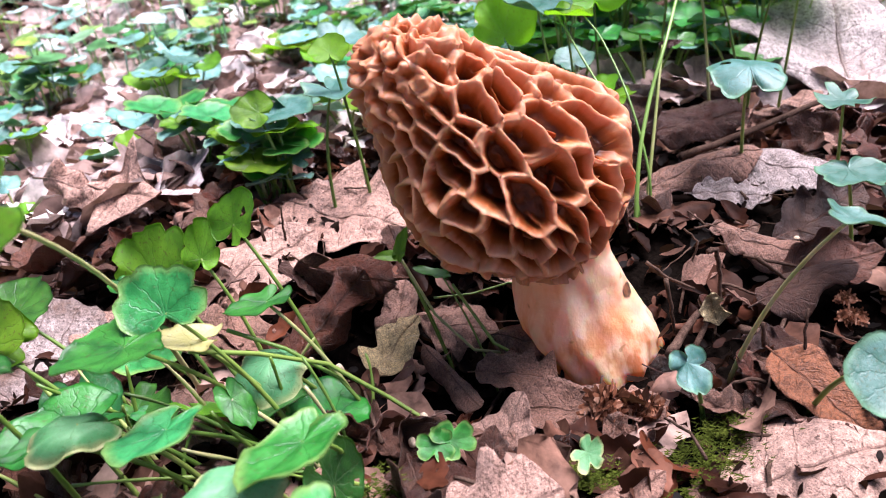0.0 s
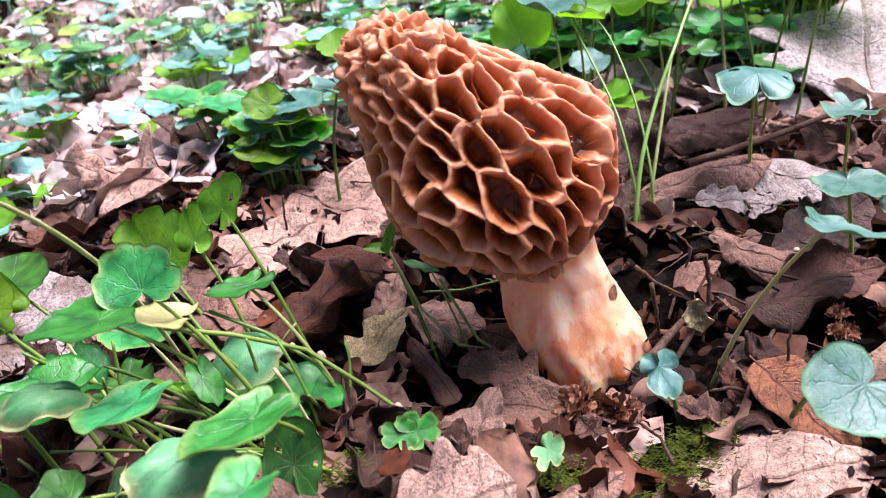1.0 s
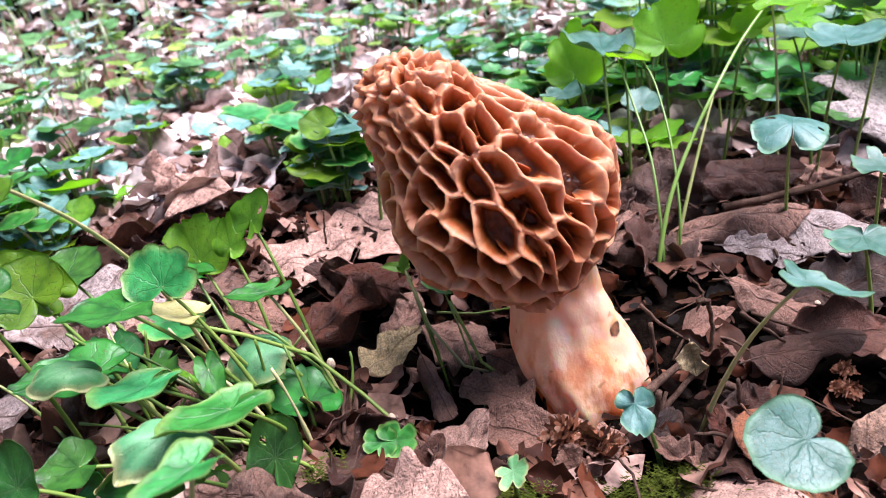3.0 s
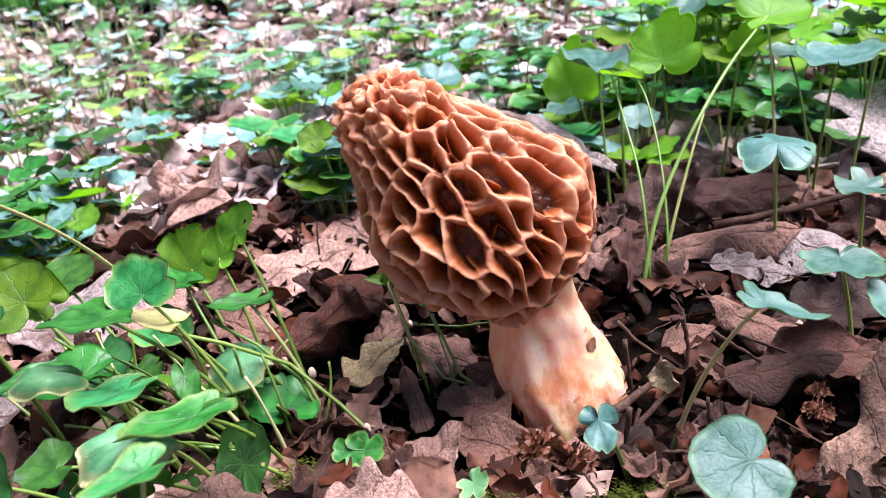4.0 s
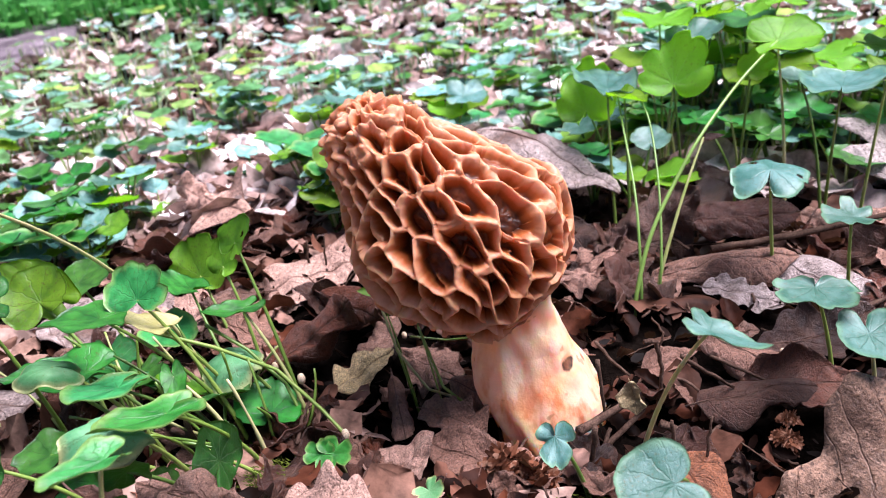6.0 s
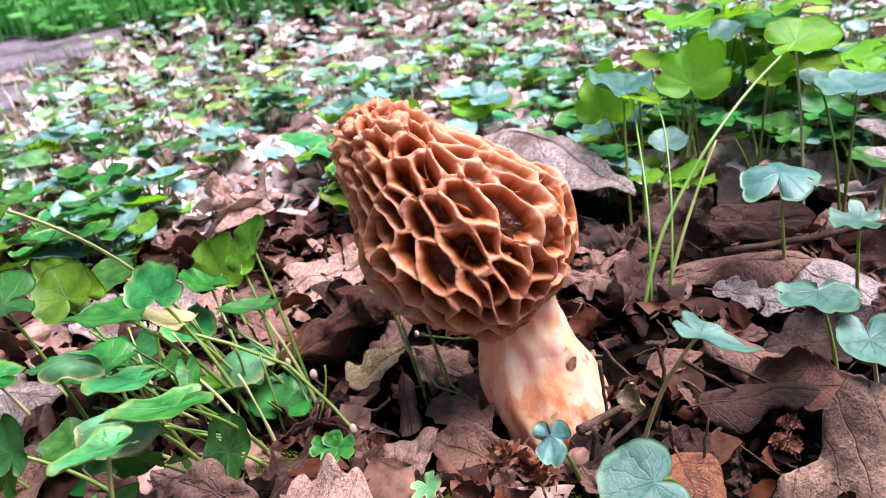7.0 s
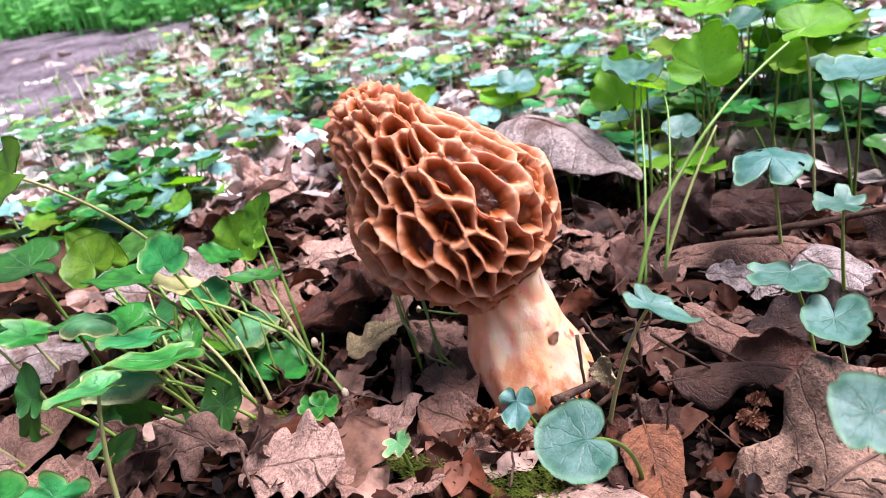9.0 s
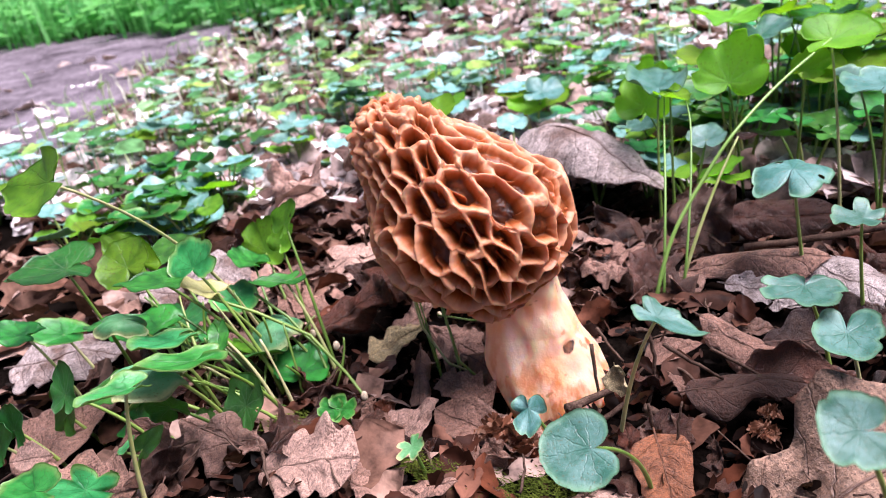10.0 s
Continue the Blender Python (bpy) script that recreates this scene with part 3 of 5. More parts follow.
    faces = np.stack([a, b, c, d], -1).reshape(-1, 4).tolist()
    faces.append(idx[-1].tolist())
    faces.append(idx[0][::-1].tolist())
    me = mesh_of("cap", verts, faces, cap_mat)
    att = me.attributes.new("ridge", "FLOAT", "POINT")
    # falls with depth: deep pits get the painted shade, crests stay pale
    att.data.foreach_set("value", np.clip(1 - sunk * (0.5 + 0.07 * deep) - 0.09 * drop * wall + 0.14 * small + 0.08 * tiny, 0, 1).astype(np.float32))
    return me


def stem_mesh():
    ns, nt = 120, 180
    verts, faces = [], []
    for i in range(ns):
        h = i / (ns - 1)
        cz = -26 + 58 * h
        heights = (-26, -18, -12, -6, 0, 6, 12, 20, 32)
        cx = float(np.interp(cz, heights, (0.5, -0.5, -1.5, -4, -6.5, -8.5, -10, -11, -12)))
        cy = float(np.interp(cz, heights, (18, 19, 21, 23.5, 25.5, 26, 26, 25, 24)))
        r = float(np.interp(cz, heights, (14, 15.2, 17.8, 19.2, 18.9, 17.2, 15.4, 13.6, 12.6)))
        for j in range(nt):
            a = 2 * math.pi * j / nt
            low = max(0.0, 1 - h / 0.42)
            rr = r + 0.9 * math.sin(3 * a + 2 + h) * (1 - 0.6 * h)
            rr += low * (2.6 * math.sin(15 * a + 2.5 * math.sin(2 * a) + 3 * h) * (0.6 + 0.4 * math.sin(3 * a + 1)) + 1.0 * n3(math.cos(a) * 12, math.sin(a) * 12, h * 9, 0.22))
            rr += 1.9 * n3(math.cos(a) * 13, math.sin(a) * 13, h * 36, 0.085, 3) + 1.3 * n3(math.cos(a) * 13, math.sin(a) * 13, h * 24, 0.26, 7)
            # the small bite out of the flank
            x, y, z = cx + rr * math.cos(a), cy + rr * math.sin(a), cz
            bite = math.exp(-(((x - 6) / 1.6) ** 2 + ((z - 8) / 2.6) ** 2) ** 2) if y < cy + 4 else 0
            rr -= 0.9 * bite
            verts.append(((cx + rr * math.cos(a) - FOOT.x) * MM, (cy + rr * math.sin(a) - FOOT.y) * MM, (cz - FOOT.z) * MM))
    for i in range(ns - 1):
        for j in range(nt):
            k = (j + 1) % nt
            faces.append((i * nt + j, i * nt + k, (i + 1) * nt + k, (i + 1) * nt + j))
    return mesh_of("stem", verts, faces, stem_mat)


morel = new("morel_mushroom")
morel.location = FOOT * MM
tagged(morel, "leaning morel with brown honeycombed cap on cream stem", "mushroom")
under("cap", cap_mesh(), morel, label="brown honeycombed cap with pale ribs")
under("stem", stem_mesh(), morel, label="smooth cream stem stained orange at the foot")


# ---- green leaves and their stalks ----
OUTLINES = {                                      # reach of the rim from the stalk, from the tip round to the notch behind
    "heart": (1.00, 0.95, 0.90, 0.86, 0.80, 0.73, 0.62, 0.40, 0.10),
    "fan": (0.94, 1.00, 1.02, 1.00, 0.84, 0.52, 0.26, 0.14, 0.08),
    "kidney": (0.90, 0.95, 0.99, 0.98, 0.93, 0.90, 0.86, 0.66, 0.22),
    "round": (1.00, 0.99, 0.98, 0.97, 0.92, 0.78, 0.56, 0.32, 0.08),
    "lance": (1.00, 0.80, 0.62, 0.50, 0.42, 0.36, 0.30, 0.20, 0.08),
}


def heart_mesh(name, material, seed, cup=0.15, outline="heart", notches=(), bored=(), wave=0.06, fold=0.05, droop=0.0, emboss=0.007, cut=1.0):
    """A thin blade, 1 long from the stalk to the tip along +y, with a notch behind, shallow lobes, and nibbled or bored spots."""
    gen = np.random.default_rng(seed)
    rings, spokes = 11, 72
    phi = np.linspace(-math.pi * 0.985, math.pi * 0.985, spokes)
    r = np.interp(np.abs(phi) / math.pi, (0, 0.12, 0.25, 0.40, 0.55, 0.70, 0.82, 0.93, 1.0), OUTLINES[outline])
    cuts = [(k * math.pi * gen.uniform(0.9, 1.1), cut * gen.uniform(0.03, 0.10), gen.uniform(0.07, 0.13)) for k in (-0.66, -0.34, 0.34, 0.66)] + list(notches)
    for at, deep, wide in cuts:
        r = r * (1 - deep * np.exp(-(((phi - at) / wide) ** 2)))
    r = r * (1 + 0.05 * np.sin(phi * 2 + gen.random() * 6) + 0.03 * np.sin(phi * 4 + gen.random() * 6) + 0.010 * np.sin(phi * 17 + gen.random() * 6))
    r = r * np.where(phi < 0, 1 + 0.08 * gen.normal(), 1.0)
    p0 = gen.random(4) * 6.28
    verts, uv = [(0, 0, 0)], [(0.5, 0.0)]
    for i in range(1, rings + 1):
        t = (i / rings) ** 0.85
        for f, rr in zip(phi, r):
            d = t * rr
            x, y = d * math.sin(f), d * math.cos(f)
            z = cup * d * d + wave * t * t * math.sin(2 * f + p0[0]) + 0.8 * wave * t ** 3 * math.sin(5 * f + p0[1]) + 0.4 * wave * t ** 4 * math.sin(9 * f + p0[2])
            z += fold * abs(x) - droop * t ** 4 + emboss * t * (1.2 - t) * abs(math.sin(5.5 * f + 0.4 * math.sin(4 * d + p0[3])))
            verts.append((x, y, z))
            uv.append((f / (2 * math.pi) + 0.5, t))

    def gone(i, j):
        f, t = phi[j], ((i + 0.5) / rings) ** 0.85
        return any(((f - bf) / bw) ** 2 + ((t - bt) / bh) ** 2 < 1 for bf, bt, bw, bh in bored)

    faces = [(0, 2 + j, 1 + j) for j in range(spokes - 1)]
    for i in range(rings - 1):
        for j in range(spokes - 1):
            a = 1 + i * spokes + j
            if not gone(i + 1, j):
                faces.append((a, a + 1, a + spokes + 1, a + spokes))
    n = len(verts)
    thick = 0.014
    verts += [(x, y, z - thick) for x, y, z in verts]
    uv += uv
    faces += [tuple(k + n for k in f[::-1]) for f in faces]
    last = 1 + (rings - 1) * spokes
    rim = list(range(last, last + spokes)) + [last - spokes * k + spokes - 1 for k in range(1, rings)] + [0] + [1 + spokes * k for k in range(rings - 1)]
    for a, b in zip(rim, rim[1:] + rim[:1]):
        faces.append((a, a + n, b + n, b))
    return mesh_of(name, verts, faces, material, uv=uv)


SHAPES = {}
STYLES = {                                        # how a blade is cut, nibbled and curled
    0: dict(),
    1: dict(outline="kidney", notches=((1.15, 0.45, 0.22), (-1.15, 0.45, 0.22), (0.0, 0.12, 0.12))),
    2: dict(outline="kidney", notches=((0.9, 0.5, 0.2), (-1.6, 0.4, 0.2), (2.0, 0.3, 0.2)), wave=0.09),
    3: dict(outline="fan", notches=((0.35, 0.10, 0.10), (-0.45, 0.12, 0.12), (1.2, 0.15, 0.12)), wave=0.05, fold=0.03),
    4: dict(outline="kidney", notches=((-1.1, 0.10, 0.10),), wave=0.05),
    5: dict(outline="lance", wave=0.04),
    6: dict(outline="kidney", notches=((1.45, 0.5, 0.2), (-1.35, 0.45, 0.18), (0.2, 0.25, 0.2)), wave=0.12, droop=0.1),
    7: dict(outline="fan", notches=((0.50, 0.16, 0.07), (-0.42, 0.14, 0.08), (1.15, 0.22, 0.09), (-1.2, 0.20, 0.09)), wave=0.08, cut=0.6),
    8: dict(bored=((0.5, 0.5, 0.22, 0.14),), notches=((1.9, 0.2, 0.1),)),
    9: dict(bored=((-0.9, 0.55, 0.16, 0.12), (1.6, 0.75, 0.10, 0.10)), outline="kidney"),
    11: dict(outline="round", cut=0.35, wave=0.035, fold=0.02, emboss=0.004),
    12: dict(outline="round", notches=((1.3, 0.5, 0.18), (-1.2, 0.42, 0.15), (0.1, 0.12, 0.1)), wave=0.11, cut=0.4),
    10: dict(outline="kidney", droop=0.34, wave=0.12, fold=0.0),
}
turns_made = [0]


def blade_mesh(material, shape, cup):
    turns_made[0] += 1
    key = (material.name, shape, cup, turns_made[0] % 5)
    if key not in SHAPES:
        SHAPES[key] = heart_mesh("blade", material, 100 + len(SHAPES), cup, **STYLES[shape])
    return SHAPES[key]


def tube(points, radii, sides=7):
    verts, faces = [], []
    n = len(points)
    for i, p in enumerate(points):
        d = (points[min(i + 1, n - 1)] - points[max(i - 1, 0)]).normalized()
        u = d.orthogonal().normalized() if i == 0 else (u - d * u.dot(d)).normalized()
        v = d.cross(u)
        for k in range(sides):
            a = 2 * math.pi * k / sides
            verts.append(tuple(p + (u * math.cos(a) + v * math.sin(a)) * radii[i]))
    for i in range(n - 1):
        for k in range(sides):
            m = (k + 1) % sides
            faces.append((i * sides + k, i * sides + m, (i + 1) * sides + m, (i + 1) * sides + k))
    faces.append(tuple(range(sides))[::-1])
    faces.append(tuple(range((n - 1) * sides, n * sides)))
    return verts, faces


def arc(a, b, bow, steps=12):
    """A bowed line from a up to b, upright at its foot."""
    a, b = Vector(a), Vector(b)
    mid = a.lerp(b, 0.5) + Vector(bow)
    pts = []
    for i in range(steps):
        t = i / (steps - 1)
        pts.append((1 - t) ** 2 * a + 2 * t * (1 - t) * mid + t * t * b)
    return pts


plants = []


def plant_at(foot, label):
    for spot, ob in plants:
        if (spot - Vector(foot)).length < 13:
            return ob
    ob = new("celandine_plant")
    x, y = foot
    ob.location = Vector((x, y, float(bumps(x, y)) - 4)) * MM
    tagged(ob, label, "plant", "celandine plants")
    plants.append((Vector(foot), ob))
    return ob


def blade(label, base, tip, normal, half_width, foot, material, shape=0, cup=0.15, thick=0.66):
    """A leaf from its stalk's top to its tip, in mm, with the stalk down to the foot of its plant."""
    plant = plant_at(foot, label)
    base, tip, normal = Vector(base), Vector(tip), Vector(normal).normalized()
    y = (tip - base).normalized()
    z = (normal - y * normal.dot(y)).normalized()
    x = y.cross(z)
    size = (tip - base).length
    size *= 0.97
    wide = max(0.5, min(1.2, half_width / (0.85 * size)))
    m = Matrix((x * wide, y, z)).transposed().to_4x4()
    m = Matrix.Translation(base * MM - plant.location) @ m @ Matrix.Scale(size * MM, 4)
    under("blade", blade_mesh(material, shape, cup), plant, m)
    root = Vector((foot[0], foot[1], float(bumps(*foot)) - 5))
    lean = base - root
    bow = Vector((-lean.x * 0.18, -lean.y * 0.18, lean.length * 0.10)) + Vector((rng.normal(), rng.normal(), 0)) * 1.5
    pts = [p * MM - plant.location for p in arc(root, base - normal * 0.2, bow, 14)]
    verts, faces = tube(pts, [thick * MM * (1.15 - 0.5 * i / 13) for i in range(14)])
    under("petiole", mesh_of("petiole", verts, faces, stalk), plant)


clump = "bushy celandine with glossy green heart-shaped leaves"
sprout = "single celandine leaf on a thin stalk"
tall = "tall woodland herb with sunlit lime-green lobed leaves"
blade(clump, (-105.6, -26.7, 49.1), (-107.9, -19.2, 58.2), (0.10, -0.75, 0.65), 8.6, (-84, -22), bright, 3, 0.05)
blade(clump, (-112.9, -34.3, 46.9), (-121.3, -46.7, 47.9), (0.00, 0.08, 1.00), 11.9, (-90, -14), green, 0, 0.15)
blade(clump, (-153.5, -11.5, 39.8), (-169.3, -9.7, 49.1), (0.35, -0.61, 0.71), 4.9, (-125, -30), lime, 0, 0.15)
blade(clump, (-157.2, 3.0, 35.5), (-152.8, 13.8, 36.6), (0.00, -0.10, 1.00), 10.5, (-130, -5), green, 0, 0.15)
blade(clump, (-130.1, 31.5, 25.1), (-132.0, 41.6, 39.6), (0.00, -0.82, 0.57), 11.1, (-112, 20), lime, 7, 0.15)
blade(clump, (-113.2, 23.3, 33.9), (-111.8, 29.7, 43.7), (0.21, -0.83, 0.52), 3.7, (-100, 14), lime, 7, 0.15)
blade(clump, (-98.4, 12.7, 48.4), (-93.4, 16.2, 57.0), (-0.30, -0.81, 0.51), 6.2, (-76, -2), lime, 8, 0.15)
blade(clump, (-91.8, -0.9, 32.2), (-99.2, -11.4, 33.5), (0.10, 0.05, 0.99), 4.9, (-70, -8), green, 0, 0.15)
blade(clump, (-125.1, 18.6, 27.0), (-139.2, 24.0, 26.7), (0.00, 0.05, 1.00), 5.5, (-100, 0), green, 0, 0.15)
blade(clump, (-103.2, -24.9, 39.8), (-116.7, -25.3, 41.1), (0.10, 0.05, 0.99), 4.6, (-86, -10), yellow, 0, 0.15)
blade(clump, (-92.1, -10.7, 21.2), (-102.7, -17.3, 20.5), (0.00, -0.10, 1.00), 9.2, (-74, -6), pale, 10, -0.25)
blade(clump, (-74.5, -48.5, 15.6), (-74.6, -42.6, 25.7), (0.15, -0.85, 0.50), 6.0, (-66, -40), dark, 9, 0.15)
blade(clump, (-74.9, -60.7, 39.6), (-82.7, -75.1, 41.7), (0.05, 0.12, 0.99), 6.8, (-70, -34), bright, 0, 0.15)
blade(clump, (-107.8, -41.0, 29.4), (-114.5, -54.9, 31.1), (0.05, 0.10, 0.99), 5.5, (-84, -24), bright, 0, 0.15)
blade(clump, (-132.1, -28.3, 23.1), (-147.4, -39.2, 22.6), (0.00, -0.05, 1.00), 12.1, (-108, -24), green, 0, 0.15)
blade(clump, (-117.4, -59.4, 20.3), (-124.4, -65.6, 19.6), (0.00, -0.10, 1.00), 9.0, (-92, -40), green, 0, 0.15)
blade(clump, (-67.4, -87.3, 49.6), (-72.1, -98.2, 50.7), (0.05, 0.08, 1.00), 5.0, (-72, -91), bright, 0, 0.15)
blade(clump, (-121.9, -13.0, 11.1), (-128.7, -14.6, 10.9), (0.00, -0.10, 1.00), 3.9, (-104, -14), green, 0, 0.15)
blade(clump, (-95.5, -33.2, 28.9), (-91.8, -38.7, 24.7), (0.28, -0.47, 0.84), 3.5, (-80, -30), green, 0, 0.15)
blade(clump, (-88.8, -53.3, 7.7), (-95.1, -51.3, 9.7), (0.00, -0.71, 0.71), 5.2, (-76, -44), dark, 0, 0.15)
blade(clump, (-128.8, -47.4, 36.0), (-134.3, -53.2, 36.0), (0.00, 0.00, 1.00), 0.9, (-104, -34), green, 0, 0.15)
blade(clump, (-151.8, -17.9, 40.8), (-160.1, -12.4, 48.3), (0.20, -0.67, 0.72), 11.0, (-124, -20), lime, 0, 0.15)
blade(clump, (-136.8, -49.6, 57.0), (-148.6, -64.6, 57.0), (0.00, 0.00, 1.00), 17.2, (-130, -40), dark, 0, 0.15)
blade(clump, (-117.8, -75.1, 29.6), (-119.8, -69.8, 38.8), (0.21, -0.83, 0.52), 5.1, (-100, -60), dark, 0, 0.15)
blade(clump, (-113.4, -58.9, 91.0), (-130.7, -57.4, 87.0), (-0.21, -0.74, 0.64), 10.3, (-120, 10), lime, 0, 0.15)
blade(clump, (-140.5, -82.0, 17.0), (-138.0, -80.0, 27.5), (0.25, -0.80, 0.50), 6.4, (-134, -74), dark, 0, 0.15)
blade(clump, (-106.0, -99.0, 17.0), (-120.0, -101.0, 15.0), (0.05, -0.25, 0.95), 5.4, (-100, -92), bright, 4, 0.12)
blade(clump, (-92.0, -74.0, 15.0), (-82.0, -70.0, 23.5), (0.35, -0.70, 0.55), 2.6, (-98, -78), green, 5, 0.10)
blade(clump, (-104.0, -79.0, 5.0), (-113.0, -82.0, 1.0), (0.10, -0.60, 0.80), 2.8, (-98, -78), green, 5, 0.10)
blade(clump, (-160.0, -58.0, 34.0), (-172.0, -60.0, 35.0), (0.05, -0.10, 1.0), 7.0, (-148, -52), green, 0, 0.12)
blade(clump, (-170.0, -40.0, 22.0), (-182.0, -46.0, 24.0), (0.10, -0.20, 1.0), 7.0, (-156, -38), bright, 4, 0.12)
blade(clump, (-92.0, -61.0, 20.0), (-94.0, -66.0, 29.0), (0.10, -0.80, 0.60), 6.2, (-80, -48), dark, 0, 0.15)
blade(clump, (-85.0, -67.0, 39.0), (-93.5, -77.0, 42.0), (0.20, -0.30, 0.95), 5.6, (-82, -46), pale, 10, -0.10)
blade(clump, (-121.0, -47.0, 39.0), (-128.5, -53.0, 41.0), (0.10, -0.35, 0.95), 3.6, (-104, -34), pale, 10, -0.10)
blade(clump, (-141.0, -65.2, 10.0), (-137.1, -63.2, 23.3), (0.05, -0.95, 0.25), 3.6, (-135, -60), green, 0, 0.12)
blade(clump, (-114.7, -57.5, 10.0), (-102.6, -56.5, 16.9), (0.1, -0.75, 0.6), 4.2, (-109, -53), green, 1, 0.12)
blade(clump, (-88.3, -49.6, 7.0), (-98.8, -49.8, 5.5), (0.0, -0.8, 0.55), 3.8, (-82, -45), green, 1, 0.12)
blade(clump, (-145.6, -85.5, 12.0), (-136.8, -83.9, 22.8), (0.2, -0.9, 0.3), 5.0, (-140, -80), green, 0, 0.12)
blade(clump, (-103.9, -87.7, 8.0), (-116.7, -93.5, 8.6), (0.05, -0.45, 0.9), 4.2, (-98, -83), bright, 2, 0.12)
blade(clump, (-104.6, -73.1, 10.0), (-104.3, -67.4, 11.0), (0.1, -0.5, 0.8), 1.6, (-99, -68), bright, 5, 0.12)
blade(sprout, (-49.0, -35.0, 9.7), (-43.3, -34.2, 10.3), (0.00, -0.60, 0.80), 4.2, (-49, -28), bright, 1, 0.15)
blade(sprout, (-52.5, -35.4, 9.5), (-57.9, -35.7, 9.2), (0.00, -0.60, 0.80), 3.9, (-49, -28), bright, 1, 0.15)
blade(sprout, (-19.6, -42.9, 9.0), (-15.7, -45.0, 7.8), (0.00, -0.51, 0.86), 6.2, (-19, -38), pale, 2, 0.15)
blade(sprout, (8.8, -24.4, 14.5), (10.3, -30.0, 9.1), (0.05, -0.50, 0.85), 4.7, (17, -18), sheen_teal, 12, 0.10)
blade(sprout, (37.3, -56.6, 33.0), (27.4, -60.4, 30.6), (-0.05, -0.51, 0.86), 8.6, (42, -22), sheen_teal, 11, 0.08)
blade(sprout, (44.6, -21.9, 47.1), (56.6, -25.1, 43.3), (0.30, 0.00, 0.95), 6.0, (28, -6), sheen_teal, 0, 0.15)
blade(sprout, (74.1, 29.1, 32.1), (72.6, 15.2, 30.5), (0.00, -0.12, 0.99), 10.2, (84, 34), sheen_teal, 7, 0.15)
blade(sprout, (85.5, 14.1, 26.8), (86.5, 2.8, 24.6), (0.00, -0.20, 0.98), 8.0, (92, 20), sheen_teal, 4, 0.15)
blade(sprout, (66.5, 82.5, 48.0), (69.5, 100.0, 50.0), (0.05, 0.22, 1.00), 11.5, (72, 92), sheen_teal, 9, -0.30)
blade(sprout, (87.6, 59.4, 41.0), (78.7, 59.6, 41.0), (0.00, -0.05, 1.00), 9.2, (92, 62), sheen_teal, 2, 0.15)
blade(sprout, (86.5, -72.2, 61.0), (80.6, -74.1, 59.9), (0.00, -0.51, 0.86), 6.6, (100, -50), sheen_teal, 4, 0.15)
blade(tall, (92.8, 123.3, 65.2), (97.8, 145.8, 64.7), (0.00, 0.02, 1.00), 15.2, (96, 146), sheen_teal, 4, 0.15)
blade(tall, (33.9, 167.8, 57.8), (32.5, 179.0, 77.1), (0.10, -0.86, 0.50), 15.2, (40, 180), sun_leaf, 7, 0.15)
blade(tall, (-5.4, 175.5, 45.3), (-8.4, 188.1, 66.7), (0.00, -0.86, 0.51), 13.3, (5, 190), sun_leaf, 7, 0.15)
blade(tall, (73.7, 157.8, 76.0), (92.0, 160.0, 77.0), (0.10, -0.35, 0.93), 13.0, (82, 150), sun_leaf, 0, 0.15)
blade(tall, (64.9, 161.5, 63.3), (73.5, 167.0, 70.6), (0.00, -0.80, 0.60), 6.0, (62, 168), sun_leaf, 7, 0.15)
blade(tall, (6.6, 153.3, 60.0), (-5.4, 181.2, 60.0), (0.00, 0.00, 1.00), 7.4, (12, 130), sheen_teal, 0, 0.15)
blade(tall, (14.8, 138.1, 60.0), (24.7, 124.8, 60.0), (0.00, 0.00, 1.00), 4.7, (18, 128), sun_leaf, 0, 0.15)
blade(tall, (111.0, 139.2, 65.4), (103.0, 144.8, 69.6), (0.00, -0.60, 0.80), 3.4, (108, 142), sun_leaf, 0, 0.15)
blade(tall, (83.7, 158.1, 60.0), (93.9, 163.6, 60.0), (0.00, 0.00, 1.00), 22.9, (96, 150), sheen_teal, 0, 0.15)
blade(tall, (-75.8, 101.9, 66.2), (-75.6, 107.9, 70.7), (0.00, -0.60, 0.80), 12.2, (-70, 100), sun_leaf, 0, 0.15)
blade(tall, (-103.4, 119.8, 41.0), (-90.5, 112.8, 41.0), (0.00, 0.00, 1.00), 15.1, (-100, 108), sheen_teal, 0, 0.15)
blade(tall, (-107.4, 109.8, 45.8), (-117.3, 112.5, 47.8), (0.00, -0.60, 0.80), 7.9, (-100, 108), lime, 0, 0.15)
blade(tall, (-78.3, 104.8, 52.0), (-68.3, 88.7, 52.0), (0.00, 0.00, 1.00), 11.5, (-84, 96), sheen_teal, 0, 0.15)
blade(tall, (-58.4, 26.4, 25.2), (-54.4, 28.8, 33.6), (-0.44, -0.78, 0.44), 2.4, (-46, 20), lime, 5, 0.15, 0.38)
blade(tall, (-58.6, 29.0, 23.7), (-65.7, 28.7, 23.4), (0.00, -0.53, 0.85), 3.3, (-46, 20), lime, 5, 0.15, 0.38)
blade(tall, (-46.6, 29.2, 14.0), (-55.5, 34.9, 14.0), (0.00, 0.00, 1.00), 3.3, (-34, 16), green, 5, 0.15, 0.38)
blade(tall, (45.6, 110.3, 50.7), (52.3, 110.4, 50.9), (0.00, -0.80, 0.60), 2.6, (30, 76), russet, 5, 0.15)


